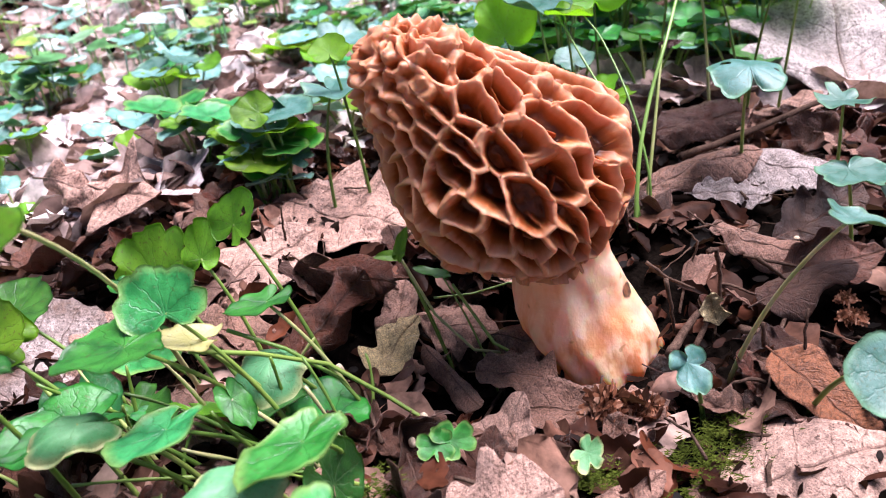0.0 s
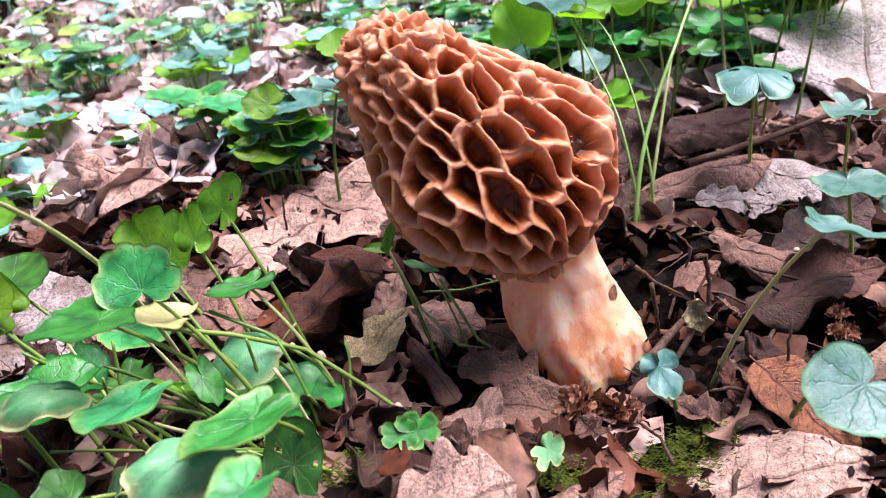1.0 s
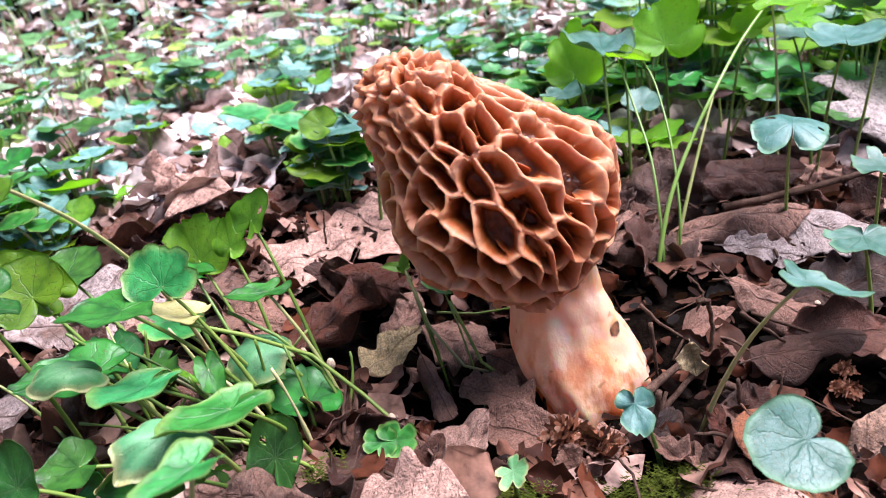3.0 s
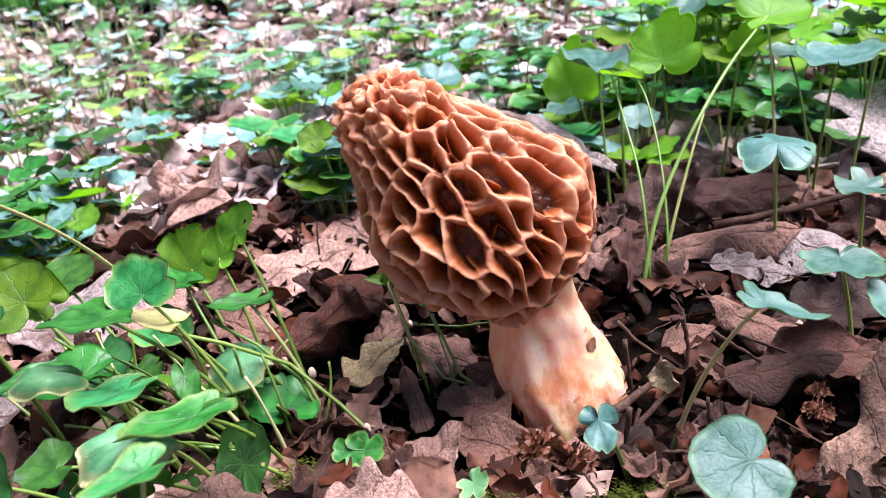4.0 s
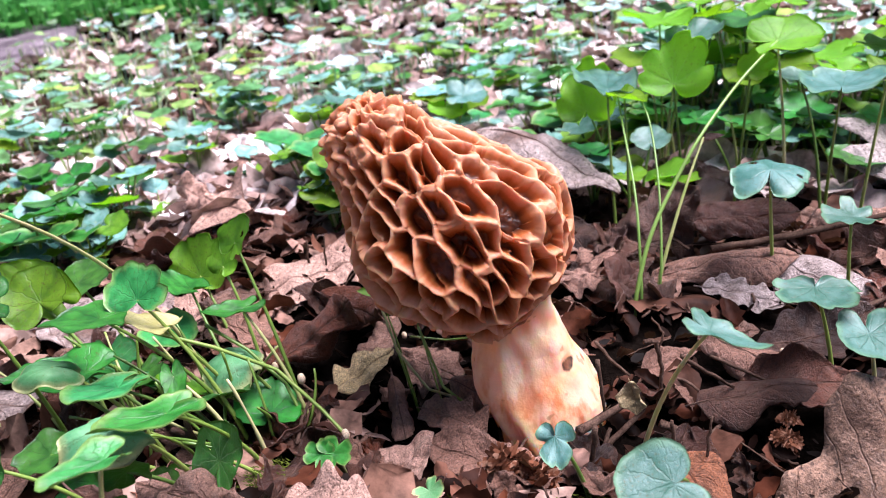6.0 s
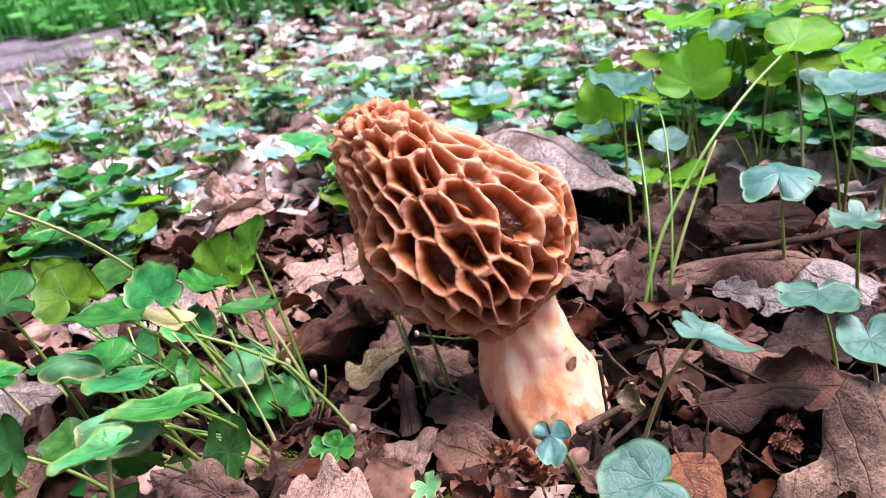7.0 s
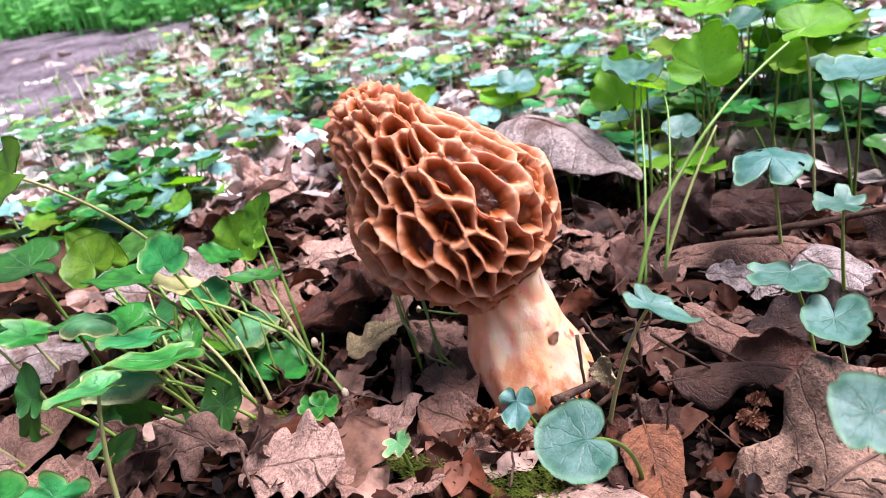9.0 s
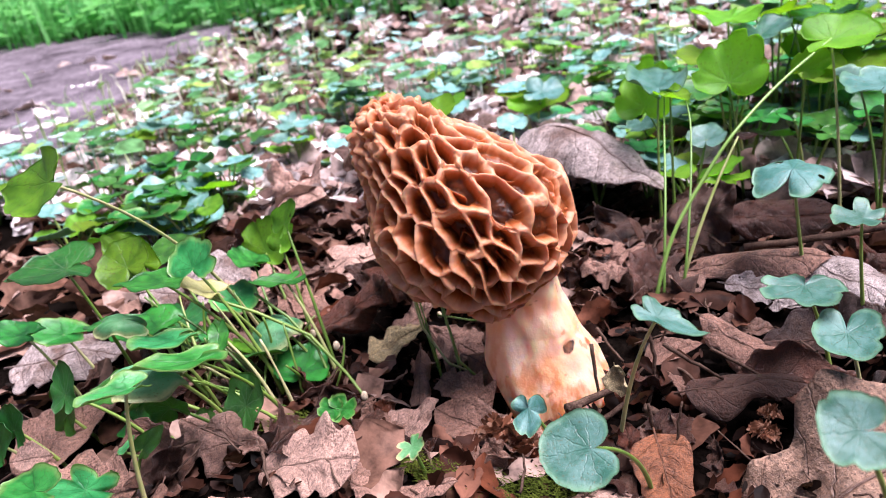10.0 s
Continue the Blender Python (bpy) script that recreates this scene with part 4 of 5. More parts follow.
def stray_stalks(centre, spread, count, height, seed):
    """Bare stalks that cross in the clump, parts of its plants."""
    g = np.random.default_rng(seed)
    for k in range(count):
        x, y = centre[0] + g.normal() * spread, centre[1] + g.normal() * spread * 0.7
        plant = plant_at((x, y), clump)
        root = Vector((x, y, float(bumps(x, y)) - 4))
        top = root + Vector((g.normal() * 16 - 10, g.normal() * 12, height * g.uniform(0.5, 1.2)))
        pts = [p * MM - plant.location for p in arc(root, top, (g.normal() * 3, g.normal() * 3, 3), 12)]
        verts, faces = tube(pts, [g.uniform(0.4, 0.75) * MM * (1.1 - 0.45 * i / 11) for i in range(12)])
        under("petiole", mesh_of("petiole", verts, faces, stalk), plant)


stray_stalks((-88, -14), 13, 13, 30, 41)
stray_stalks((-118, -22), 14, 7, 26, 42)
stray_stalks((-74, -34), 8, 5, 18, 43)


def runner(points, thick):
    """A long bowed stalk lying between two plants."""
    plant = plant_at(points[-1][:2], clump)
    line = [Vector(p) for p in points]
    pts = []
    for a, b in zip(line, line[1:]):
        pts += [(a.lerp(b, k / 6)) * MM - plant.location for k in range(6)]
    pts.append(line[-1] * MM - plant.location)
    verts, faces = tube(pts, [thick * MM] * len(pts))
    under("petiole", mesh_of("petiole", verts, faces, stalk), plant, label="long pale yellowish stalk")


runner([(-104, -26, 38), (-92, -18, 29), (-78, -10, 17), (-64, -12, 5), (-56, -15, -1)], 0.6)
runner([(-101, -8, 30), (-88, -8, 22), (-76, -10, 12), (-70, -14, 4)], 0.55)
runner([(-58, 26, 24), (-50, 18, 8), (-40, 16, -5), (-30, 20, -11), (-24, 22, -12)], 0.45)
runner([(-44, 24, 14), (-34, 14, -2), (-26, 14, -9), (-18, 17, -11)], 0.5)
runner([(-50, 30, 6), (-38, 34, 3), (-26, 36, 4), (-16, 32, 2)], 0.35)


def bowed_stalk(points, thick, label, steps=7):
    """A tall stalk that bends as it climbs, smooth through its points."""
    plant = plant_at(points[0][:2], tall)
    p = [Vector(q) for q in points]
    p = [2 * p[0] - p[1]] + p + [2 * p[-1] - p[-2]]
    line = []
    for a, b, c, d in zip(p, p[1:], p[2:], p[3:]):
        for k in range(steps):
            t = k / steps
            line.append(0.5 * (2 * b + (c - a) * t + (2 * a - 5 * b + 4 * c - d) * t * t + (3 * b - a - 3 * c + d) * t ** 3))
    line.append(p[-2])
    n = len(line)
    verts, faces = tube([q * MM - plant.location for q in line], [thick * MM * (1.1 - 0.45 * k / n) for k in range(n)], 9)
    under("petiole", mesh_of("petiole", verts, faces, fresh_stalk), plant, label=label)


bowed_stalk([(23, 64, -8), (24, 68, 6), (28, 78, 24), (36, 92, 40), (45, 105, 54), (58, 130, 66), (73.7, 157.8, 76)], 0.8, "long bowed fresh green stalk")
bowed_stalk([(26, 66, -8), (25, 74, 12), (22, 92, 34), (16, 120, 50), (12, 140, 60)], 0.55, "thin upright green stalk")
bowed_stalk([(31, 74, -6), (32, 80, 14), (30, 100, 36), (26, 122, 52), (22, 134, 59)], 0.5, "thin upright green stalk")


# smaller leaves that fill the clump between the large ones
filler = np.random.default_rng(64)
for k in range(7):
    x, y = (filler.uniform(-165, -112), filler.uniform(-62, 30)) if k % 3 else (filler.uniform(-112, -76), filler.uniform(-44, 6))
    z = filler.uniform(6, 16)
    a, l = filler.uniform(0, 6.28), filler.uniform(8, 14)
    n = (filler.normal() * 0.3, -0.15 + filler.normal() * 0.3, 1)
    blade(clump, (x, y, z), (x + l * math.cos(a), y + l * math.sin(a), z + filler.normal() * 2), n, l * 0.75, (x + 8 + filler.normal() * 4, y + filler.normal() * 5), (green, dark, bright, lime, pale)[k % 5], (0, 2, 0, 4)[k % 4], 0.15, 0.6)


# ---- fallen leaves ----
def dead_leaf_meshes(seed, material, lobed=True, roll=0.0, bend=0.0, crumple=0.06, nu=38, nv=14, broad=0.30, torn=0.0):
    """A dry leaf, 1 long along +y from its stalk: blade and midrib. roll curls the sides, bend arches the length."""
    gen = np.random.default_rng(seed)
    crumple *= 1.2 if abs(roll) < 2 else 1.0
    ph = gen.random(4) * 6.28
    off = gen.random(3) * 40
    u = np.linspace(0, 1, nu)
    body = np.sin(math.pi * np.clip(u, 0.001, 0.999) ** 0.85) ** 0.75
    sides = []
    for k in (0, 1):
        w = broad * body
        if lobed:
            w = w * (1 + 0.2 * np.sin(2 * math.pi * 4.2 * u + ph[k]) * np.clip(u * 4, 0, 1)) * (0.72 + 0.42 * u)
        w = w * (1 + 0.05 * np.convolve(gen.normal(size=nu + 4), (0.15, 0.2, 0.3, 0.2, 0.15), "valid") * 1.6 + 0.012 * gen.normal(size=nu))
        if torn:
            cut = gen.random()
            w = w * (1 - torn * np.exp(-((u - cut) / 0.10) ** 2))
        sides.append(w)
    verts, uv = [], []

    def place(ui, x):
        y = float(u[ui])
        z = crumple * (noise.noise(Vector((x * 3.2 + off[0], y * 3.2, off[1]))) + 0.5 * noise.noise(Vector((x * 8 + off[1], y * 8, off[2]))))
        z += 0.10 * abs(x) * math.sin(y * 14 + ph[2]) * (0.4 + crumple * 6) - 0.05 * math.exp(-(x / 0.02) ** 2) * 0.3
        z += 0.035 * (abs(((y * 6 - abs(x) / broad * 1.5) % 1) - 0.5) - 0.25) * min(1, abs(x) / broad * 3)
        if roll:
            ang = roll * x / broad * (1 + 0.3 * math.sin(y * 5 + ph[3]))
            rad = broad / max(abs(roll), 0.01)
            x, z = rad * math.sin(abs(ang)) * (1 if x >= 0 else -1) + z * math.sin(ang), z * math.cos(ang) + (1 - math.cos(ang)) * rad * (1 if roll > 0 else -1)
        if bend:
            ang = bend * (y - 0.5)
            y, z = 0.5 + (1 / bend - z) * math.sin(ang), z * math.cos(ang) + (1 - math.cos(ang)) / bend
        return (x, y - 0.5, z)

    for i in range(nu):
        for j in range(nv + 1):
            f = j / nv * 2 - 1
            x = f * (sides[0][i] if f < 0 else sides[1][i])
            verts.append(place(i, x))
            uv.append((f * body[i], u[i]))
    faces = []
    for i in range(nu - 1):
        for j in range(nv):
            a = i * (nv + 1) + j
            faces.append((a, a + 1, a + nv + 2, a + nv + 1))
    n = len(verts)
    verts += [(x, y, z - 0.006) for x, y, z in verts]
    uv += uv
    faces += [tuple(k + n for k in f[::-1]) for f in faces]
    row = nv + 1
    rim = list(range(row)) + [i * row + nv for i in range(1, nu)] + [(nu - 1) * row + j for j in range(nv - 1, -1, -1)] + [i * row for i in range(nu - 2, 0, -1)]
    for a, b in zip(rim, rim[1:] + rim[:1]):
        faces.append((a, a + n, b + n, b))
    blade_me = mesh_of("blade", verts, faces, material, uv=uv)
    line = [Vector(place(i, 0.0)) + Vector((0, 0, 0.002)) for i in range(0, nu, 3)]
    first = line[0] - (line[1] - line[0]).normalized() * 0.10
    line = [first] + line
    tv, tf = tube(line, [0.010 - 0.008 * i / (len(line) - 1) for i in range(len(line))], 5)
    return blade_me, mesh_of("midrib", tv, tf, material)


KINDS = {}


def kind_of(key, material, **shape):
    if key not in KINDS:
        KINDS[key] = dead_leaf_meshes(len(KINDS) + 500, material, **shape)
    return KINDS[key]


def fallen(pair, centre, size, m, label, name="fallen_leaf"):
    ob = new(name)
    ob.matrix_basis = Matrix.Translation(Vector(centre) * MM) @ m @ Matrix.Scale(size * MM, 4)
    under("blade", pair[0], ob)
    under("midrib", pair[1], ob)
    return tagged(ob, label, "leaf", "fallen leaves")


def facing(heading, normal):
    """Turn: leaf's length along heading, its face along normal."""
    z = Vector(normal).normalized()
    y = Vector(heading)
    y = (y - z * y.dot(z)).normalized()
    return Matrix((y.cross(z), y, z)).transposed().to_4x4()


def turn(yaw, tip=0, lean=0):
    return pose(0, 0, 0, tip, lean, yaw)


KEPT_CLEAR = [(-50, -35, 9), (-19, -43, 8), (9, -27, 7)]


def H(pair, centre, size, m, label):
    """A leaf of note: the scattered ones keep off it."""
    KEPT_CLEAR.append((centre[0], centre[1], 0.42 * size))
    return fallen(pair, centre, size, m, label)


H(kind_of("front", pale_pink, lobed=True, roll=0.4, bend=-0.35, crumple=0.06, broad=0.42, torn=0.2), (-44, -60, 11), 34, facing((1, 0.35, -0.1), (-0.1, -0.45, 0.9)), "pale pinkish dry oak leaf lying on the litter")
H(kind_of("front2", pale_pink, lobed=False, roll=0.2, crumple=0.05), (-52, -92, 8), 52, facing((1, 0.1, 0), (0, -0.2, 1)), "pale pink dry leaf lying flat on litter")
H(kind_of("grey_big", beige, lobed=False, roll=0.45, bend=-0.5, crumple=0.07, broad=0.44), (90, -13, -1), 65, facing((0.75, 0.7, 0.2), (-0.25, -0.6, 0.75)), "large grey-brown dry leaf with dark veins")
H(kind_of("russet", russet, lobed=False, roll=-1.7, bend=0.9, crumple=0.10), (-82, 20, 10), 38, facing((0.5, 0.4, 0.35), (0.2, -0.7, 0.6)), "curled dark russet leaf standing in the litter")
H(kind_of("russet2", russet, lobed=False, roll=-1.0, bend=0.5, crumple=0.08), (-72, 32, 16), 26, facing((0.9, -0.2, -0.2), (-0.2, -0.8, 0.5)), "curled reddish-brown leaf standing in the litter")
H(kind_of("oak_back", pale_pink, roll=0.25, crumple=0.08, broad=0.38), (-78, 88, 9), 58, facing((0.9, -0.5, 0), (0, -0.25, 1)), "pinkish lobed oak leaf lying on litter")
H(kind_of("oak_back2", pale_pink, lobed=False, roll=-0.3, crumple=0.07, broad=0.40), (-108, 62, 9), 46, facing((0.8, 0.6, 0.1), (0.1, -0.35, 1)), "pale tan dry leaf with torn rim")
H(kind_of("crumpled", pale_pink, roll=1.5, bend=1.2, crumple=0.22), (-172, 110, 20), 54, facing((0.9, -0.5, 0.1), (-0.1, -0.6, 0.8)), "crumpled tan oak leaf curled on itself")
H(kind_of("arch", mauve, lobed=False, roll=-1.5, bend=-0.9, crumple=0.05, broad=0.40), (-24, 150, 38), 96, facing((0.80, -0.52, -0.28), (0.15, 0.0, 1)), "large arched grey leaf with brown underside")
H(kind_of("ledge", pink, lobed=False, roll=-1.2, bend=-0.35, crumple=0.06, broad=0.20), (54, 87, 11), 54, facing((1, 0.22, 0.10), (0, -0.42, 1)), "long pinkish dry leaf with folded rim")
H(kind_of("ledge2", russet, lobed=False, roll=-0.8, bend=0.4, crumple=0.06), (62, 112, 18), 40, facing((1, 0.1, 0), (0, -0.7, 0.7)), "dark red-brown leaf standing on edge")
H(kind_of("grey_far", ash, roll=0.3, crumple=0.05, broad=0.42), (156, 182, 18), 92, facing((0.3, 1, 0.2), (-0.1, -0.4, 0.9)), "large pale grey oak leaf behind the stalks")
H(kind_of("yellowed", cream, lobed=False, roll=0.3, crumple=0.08, broad=0.4, torn=0.5), (-63, 18, 0), 24, facing((0.6, 0.7, 0.1), (-0.1, -0.25, 0.95)), "small yellowed leaf with dark holes")
H(kind_of("tube", grey, lobed=False, roll=2.6, crumple=0.04, broad=0.24), (-48, 8, -7), 32, facing((0.45, -0.9, -0.05), (0.1, 0.1, -1)), "dry grey leaf rolled into a tube")
H(kind_of("cup", pink, roll=0.9, bend=-0.7, crumple=0.06, broad=0.40), (-29, 5, -7), 25, facing((1, -0.35, 0), (0, -0.35, 1)), "small grey-brown oak leaf cupped by the stem")
H(kind_of("brow", grey, lobed=False, roll=-1.1, bend=-0.7, crumple=0.06, broad=0.34), (-22, 16, -5), 24, facing((0.9, -0.3, -0.1), (0.1, -0.5, 0.9)), "arched brown leaf lying over a hollow")
H(kind_of("apron", pink, lobed=False, roll=0.9, bend=0.5, crumple=0.08, broad=0.36), (-19, -8, -10), 30, facing((-1, 0.15, -0.05), (0.1, -0.4, 1)), "folded grey-brown leaf before the stem")
H(kind_of("spotted", pale_pink, lobed=False, roll=0.4, crumple=0.09, broad=0.36), (-35, -20, -4), 23, facing((0.5, 0.85, 0.1), (-0.15, -0.45, 0.9)), "pale dry leaf with black mould spots")
H(kind_of("shard", pink, roll=-0.6, crumple=0.12, broad=0.34), (-44, 30, -5), 27, facing((0.9, -0.35, 0), (0, -0.45, 0.9)), "pinkish oak leaf fragment in the hollow")
H(kind_of("shard2", pink, lobed=False, roll=0.5, crumple=0.10), (-62, 30, 1), 26, facing((0.3, 0.9, 0.2), (-0.2, -0.5, 0.9)), "pale pink dry leaf standing in litter")
H(kind_of("lace", ash, roll=0.35, crumple=0.10, broad=0.36, torn=0.6), (60, 72, 6), 28, facing((1, -0.2, -0.05), (0.05, -0.4, 1)), "pale torn scrap of a lobed leaf")
H(kind_of("slate", grey, roll=-0.8, bend=0.6, crumple=0.12, broad=0.40), (31, 112, 16), 42, facing((0.75, 0.2, 0.5), (-0.35, -0.8, 0.5)), "grey crumpled leaf standing behind the stalks")
H(kind_of("vault", grey, lobed=False, roll=-1.5, bend=-0.3, crumple=0.05, broad=0.30), (60, 16, 5), 34, facing((1, 0.25, 0.02), (-0.05, -0.3, 1)), "arched tan leaf with dark hollow beneath")
H(kind_of("vault2", grey, lobed=False, roll=-1.2, bend=0.6, crumple=0.07, broad=0.32), (56, 40, 4), 30, facing((1, -0.5, 0.05), (0.1, -0.4, 1)), "curled brown leaf with pale rim")
H(kind_of("bleached", ash, lobed=False, roll=-0.7, bend=-0.5, crumple=0.06, broad=0.34), (88, 84, 7), 40, facing((0.8, -0.5, 0.05), (-0.1, -0.4, 1)), "bleached whitish dry leaf with folded rim")
H(kind_of("sliver", pink, lobed=False, roll=0.9, crumple=0.06, broad=0.22), (36, 34, 1), 20, facing((0.8, 0.5, 0.1), (0.1, -0.5, 0.9)), "small pale sliver of dry leaf")
H(kind_of("corner", pale_pink, lobed=False, roll=0.8, crumple=0.08), (-128, -86, 12), 14, facing((0.9, 0.3, 0.2), (0.1, -0.5, 0.8)), "small whitish curled dry scrap among stalks")
H(kind_of("corner2", pink, lobed=True, roll=0.4, bend=-0.4, crumple=0.08, broad=0.36), (-112, -92, 3), 44, facing((0.8, 0.6, 0), (0, -0.3, 1)), "brown oak leaf lying under the stalks")
H(kind_of("corner3", pink, lobed=False, roll=0.6, crumple=0.08, broad=0.36), (-142, -66, 3), 40, facing((0.3, 0.9, 0.05), (0.1, -0.35, 1)), "tan dry leaf lying under the stalks")
H(kind_of("corner4", mauve, lobed=True, roll=-0.4, bend=0.3, crumple=0.08, broad=0.38), (-190, -30, 3), 56, facing((0.9, 0.3, 0), (0, -0.2, 1)), "greyish-pink oak leaf lying under the stalks")
H(kind_of("mauve_flat", mauve, lobed=False, roll=0.4, bend=-0.4, crumple=0.06), (-178, 30, 2), 64, facing((1, 0.2, 0), (0.1, -0.2, 1)), "broad pinkish-grey dry leaf under the stalks")
H(kind_of("mauve_flat2", pale_pink, lobed=True, roll=0.3, crumple=0.07), (-150, 34, 1), 48, facing((0.6, 0.8, 0), (0, -0.2, 1)), "pale pinkish oak leaf under the stalks")
H(kind_of("front3", pale_pink, lobed=False, roll=-0.45, bend=-0.3, crumple=0.07, broad=0.32), (33, -43, -4), 47, facing((1, 0.15, 0), (-0.1, -0.1, 1)), "broad pale grey leaf lying on the moss")
H(kind_of("orange", tawny, lobed=False, roll=0.2, crumple=0.05), (46, -22, -4), 34, facing((0.4, -1, 0), (-0.1, -0.35, 1)), "flat orange-brown leaf on the litter")
H(kind_of("fold1", brown, lobed=False, roll=1.2, crumple=0.07), (74, 28, 0), 36, facing((1, 0.2, 0), (0, -0.5, 0.8)), "folded brown leaf with pale ridge")
H(kind_of("fold2", brown, lobed=True, roll=0.9, bend=0.7, crumple=0.1), (80, 52, 3), 40, facing((1, 0.5, 0), (0, -0.4, 0.8)), "folded brown oak leaf")

VARIANTS = []
for k in range(16):
    VARIANTS.append(kind_of(("random", k), (brown, brown, pink, grey, brown, russet, brown, pink)[k % 8], lobed=k % 3 != 0, roll=(0.2, 0.7, -0.5, 1.1, 0.4, -0.9, 0.3, 1.6)[(k * 3) % 8],
                            bend=(0.0, 0.6, -0.5, 0.9)[k % 4], crumple=0.08 + 0.12 * (k % 5) / 4, broad=0.26 + 0.03 * (k % 4), torn=0.5 * (k % 4 == 1)))
TONES = {brown.name: "curled brown oak leaf in the litter", pink.name: "pale pinkish dry leaf in the litter", grey.name: "grey weathered dry leaf in the litter", russet.name: "dark russet curled leaf in the litter"}
gen = np.random.default_rng(11)
POCKETS = ((41, 54, 12), (51, 23, 8), (27, 86, 11), (67, 50, 8), (28, 48, 20), (-54, 38, 13), (-100, 4, 14), (34, 8, 9), (-20, 40, 12), (-84, 34, 9))     # dark gaps between the leaves


def in_pocket(x, y):
    return any(math.hypot(x - a, y - b) < r for a, b, r in POCKETS)


count = 0
while count < 274:
    near = count < 130 or count > 155
    x, y = (gen.uniform(-70, 125), gen.uniform(-55, 110)) if count > 155 else (gen.uniform(-190, 150), gen.uniform(-110, 150)) if near else (gen.uniform(-420, 260), gen.uniform(100, 420))
    if math.hypot(x - 1, y - 17) < 27 or in_pocket(x, y) or (y < -70 and x > -20):
        continue
    if near and any(math.hypot(x - a, y - b) < r for a, b, r in KEPT_CLEAR):
        continue
    size = gen.uniform(14, 38) if near else gen.uniform(38, 64)
    low = math.hypot(x + 28, y - 12) < 50
    pair = VARIANTS[gen.integers(16)]
    if low and gen.random() < 0.5:
        pair = VARIANTS[(2, 10)[gen.integers(2)]]
    if low or (x > -10 and y < 70):
        size *= 0.72 if count < 156 else 0.6
    z = float(bumps(x, y)) + gen.uniform(-3, 3 if low else 5)
    fallen(pair, (x, y, z), size, turn(gen.uniform(0, 360), gen.normal() * 27, gen.normal() * 27), TONES[pair[0].materials[0].name])
    count += 1


H(kind_of("seed_husk", cream, lobed=False, roll=1.2, bend=0.8, crumple=0.12, broad=0.4, torn=0.4), (26.5, 4.0, 8.2), 11, facing((0.2, -0.2, -1), (-0.1, -1, 0.2)), "small cream dry scrap on a thin stalk")


# ---- joined small litter ----
def scatter_bits(name, count, spread, sizes, material, label, category, keep, lift=0.0, tilt=0.5):
    """Small curled scraps, each an island of its own, in one mesh."""
    g = np.random.default_rng(len(name) * 7 + count)
    verts, faces = [], []
    made = 0
    while made < count:
        x, y = spread(g)
        if not keep(x, y):
            continue
        made += 1
        s = g.uniform(*sizes)
        z = float(bumps(x, y)) + lift + g.uniform(-3, 2) - 6 * min(1, math.hypot(x, y) / 600)
        m = Matrix.Translation((x, y, z)) @ Euler((g.normal() * tilt, g.normal() * tilt, g.uniform(0, 6.28))).to_matrix().to_4x4()
        k = len(verts)
        a = g.uniform(0.3, 0.6)
        c = g.uniform(-0.25, 0.35)
        if s > 4.2:                              # whole leaves: a creased, bowed blade
            wild = 1.0 if s > 10 else 1.8
            f, bow, twist = wild * g.uniform(-0.5, 0.6), wild * g.uniform(-0.8, 0.8), g.normal() * 0.3
            lobes = g.uniform(0, 6.28)
            pts = []
            for u in (-1, -0.8, -0.55, -0.3, 0, 0.3, 0.55, 0.8, 1):
                w = a * (1 - u * u) ** 0.6 * (1 + 0.16 * math.sin(9 * u + lobes)) * g.uniform(0.88, 1.12) + 0.03
                for v in (-1, -0.5, 0, 0.5, 1):
                    pts.append((v * w * s, u * s, s * (f * abs(v) * w + 0.5 * bow * u * u * 0.5 + twist * u * v * w + 0.05 * g.normal())))
            verts += [tuple((m @ Vector(p)) * MM) for p in pts]
            faces += [(k + i * 5 + j, k + i * 5 + j + 1, k + i * 5 + j + 6, k + i * 5 + j + 5) for i in range(8) for j in range(4)]
            continue
        n = 7
        ring = [(math.cos(t) * s * a * g.uniform(0.7, 1.2), math.sin(t) * s * g.uniform(0.75, 1.1)) for t in np.linspace(0, 6.283, n, endpoint=False)]
        pts = [(0, 0, -c * s * 0.3)] + [(px, py, c * s * (px * px + py * py) / (s * s)) for px, py in ring]
        verts += [tuple((m @ Vector(p)) * MM) for p in pts]
        faces += [(k, k + 1 + i, k + 1 + (i + 1) % n) for i in range(n)]
    ob = new(name, mesh_of(name, verts, faces, material))
    return tagged(ob, label, category, kind="stuff")


# mostly near-black tones paint the shade of the gaps onto the crumbs
crumbs = island_leaf_material("litter_near_shaded", [(0.0, (0.003, 0.002, 0.0015)), (0.5, (0.009, 0.0045, 0.003)), (0.85, (0.035, 0.012, 0.007)), (1.0, (0.13, 0.065, 0.045))], 0.05, 0.55, (0.4, 0.2, 0.1))
scatter_bits("leaf_crumbs", 4200, lambda g: (g.uniform(-220, 170), g.uniform(-120, 220)), (1.2, 5.5), crumbs, "crumbled brown leaf litter scraps darkened with painted gap shade", "leaf litter", lambda x, y: math.hypot(x - 1, y - 18) > 16, -1.0, 0.6)


scraps = island_leaf_material("litter_scraps", [(0.0, (0.00848, 0.0036, 0.0024)), (0.4, (0.0318, 0.0108, 0.0064)), (0.65, (0.0901, 0.027, 0.0128)), (0.85, (0.18, 0.0855, 0.0576)), (1.0, (0.445, 0.261, 0.2))], 0.06, 0.5, (0.424, 0.18, 0.08))
def off_leaves(x, y):
    return math.hypot(x - 1, y - 18) > 26 and not in_pocket(x, y) and not any(math.hypot(x - a, y - b) < r for a, b, r in KEPT_CLEAR)


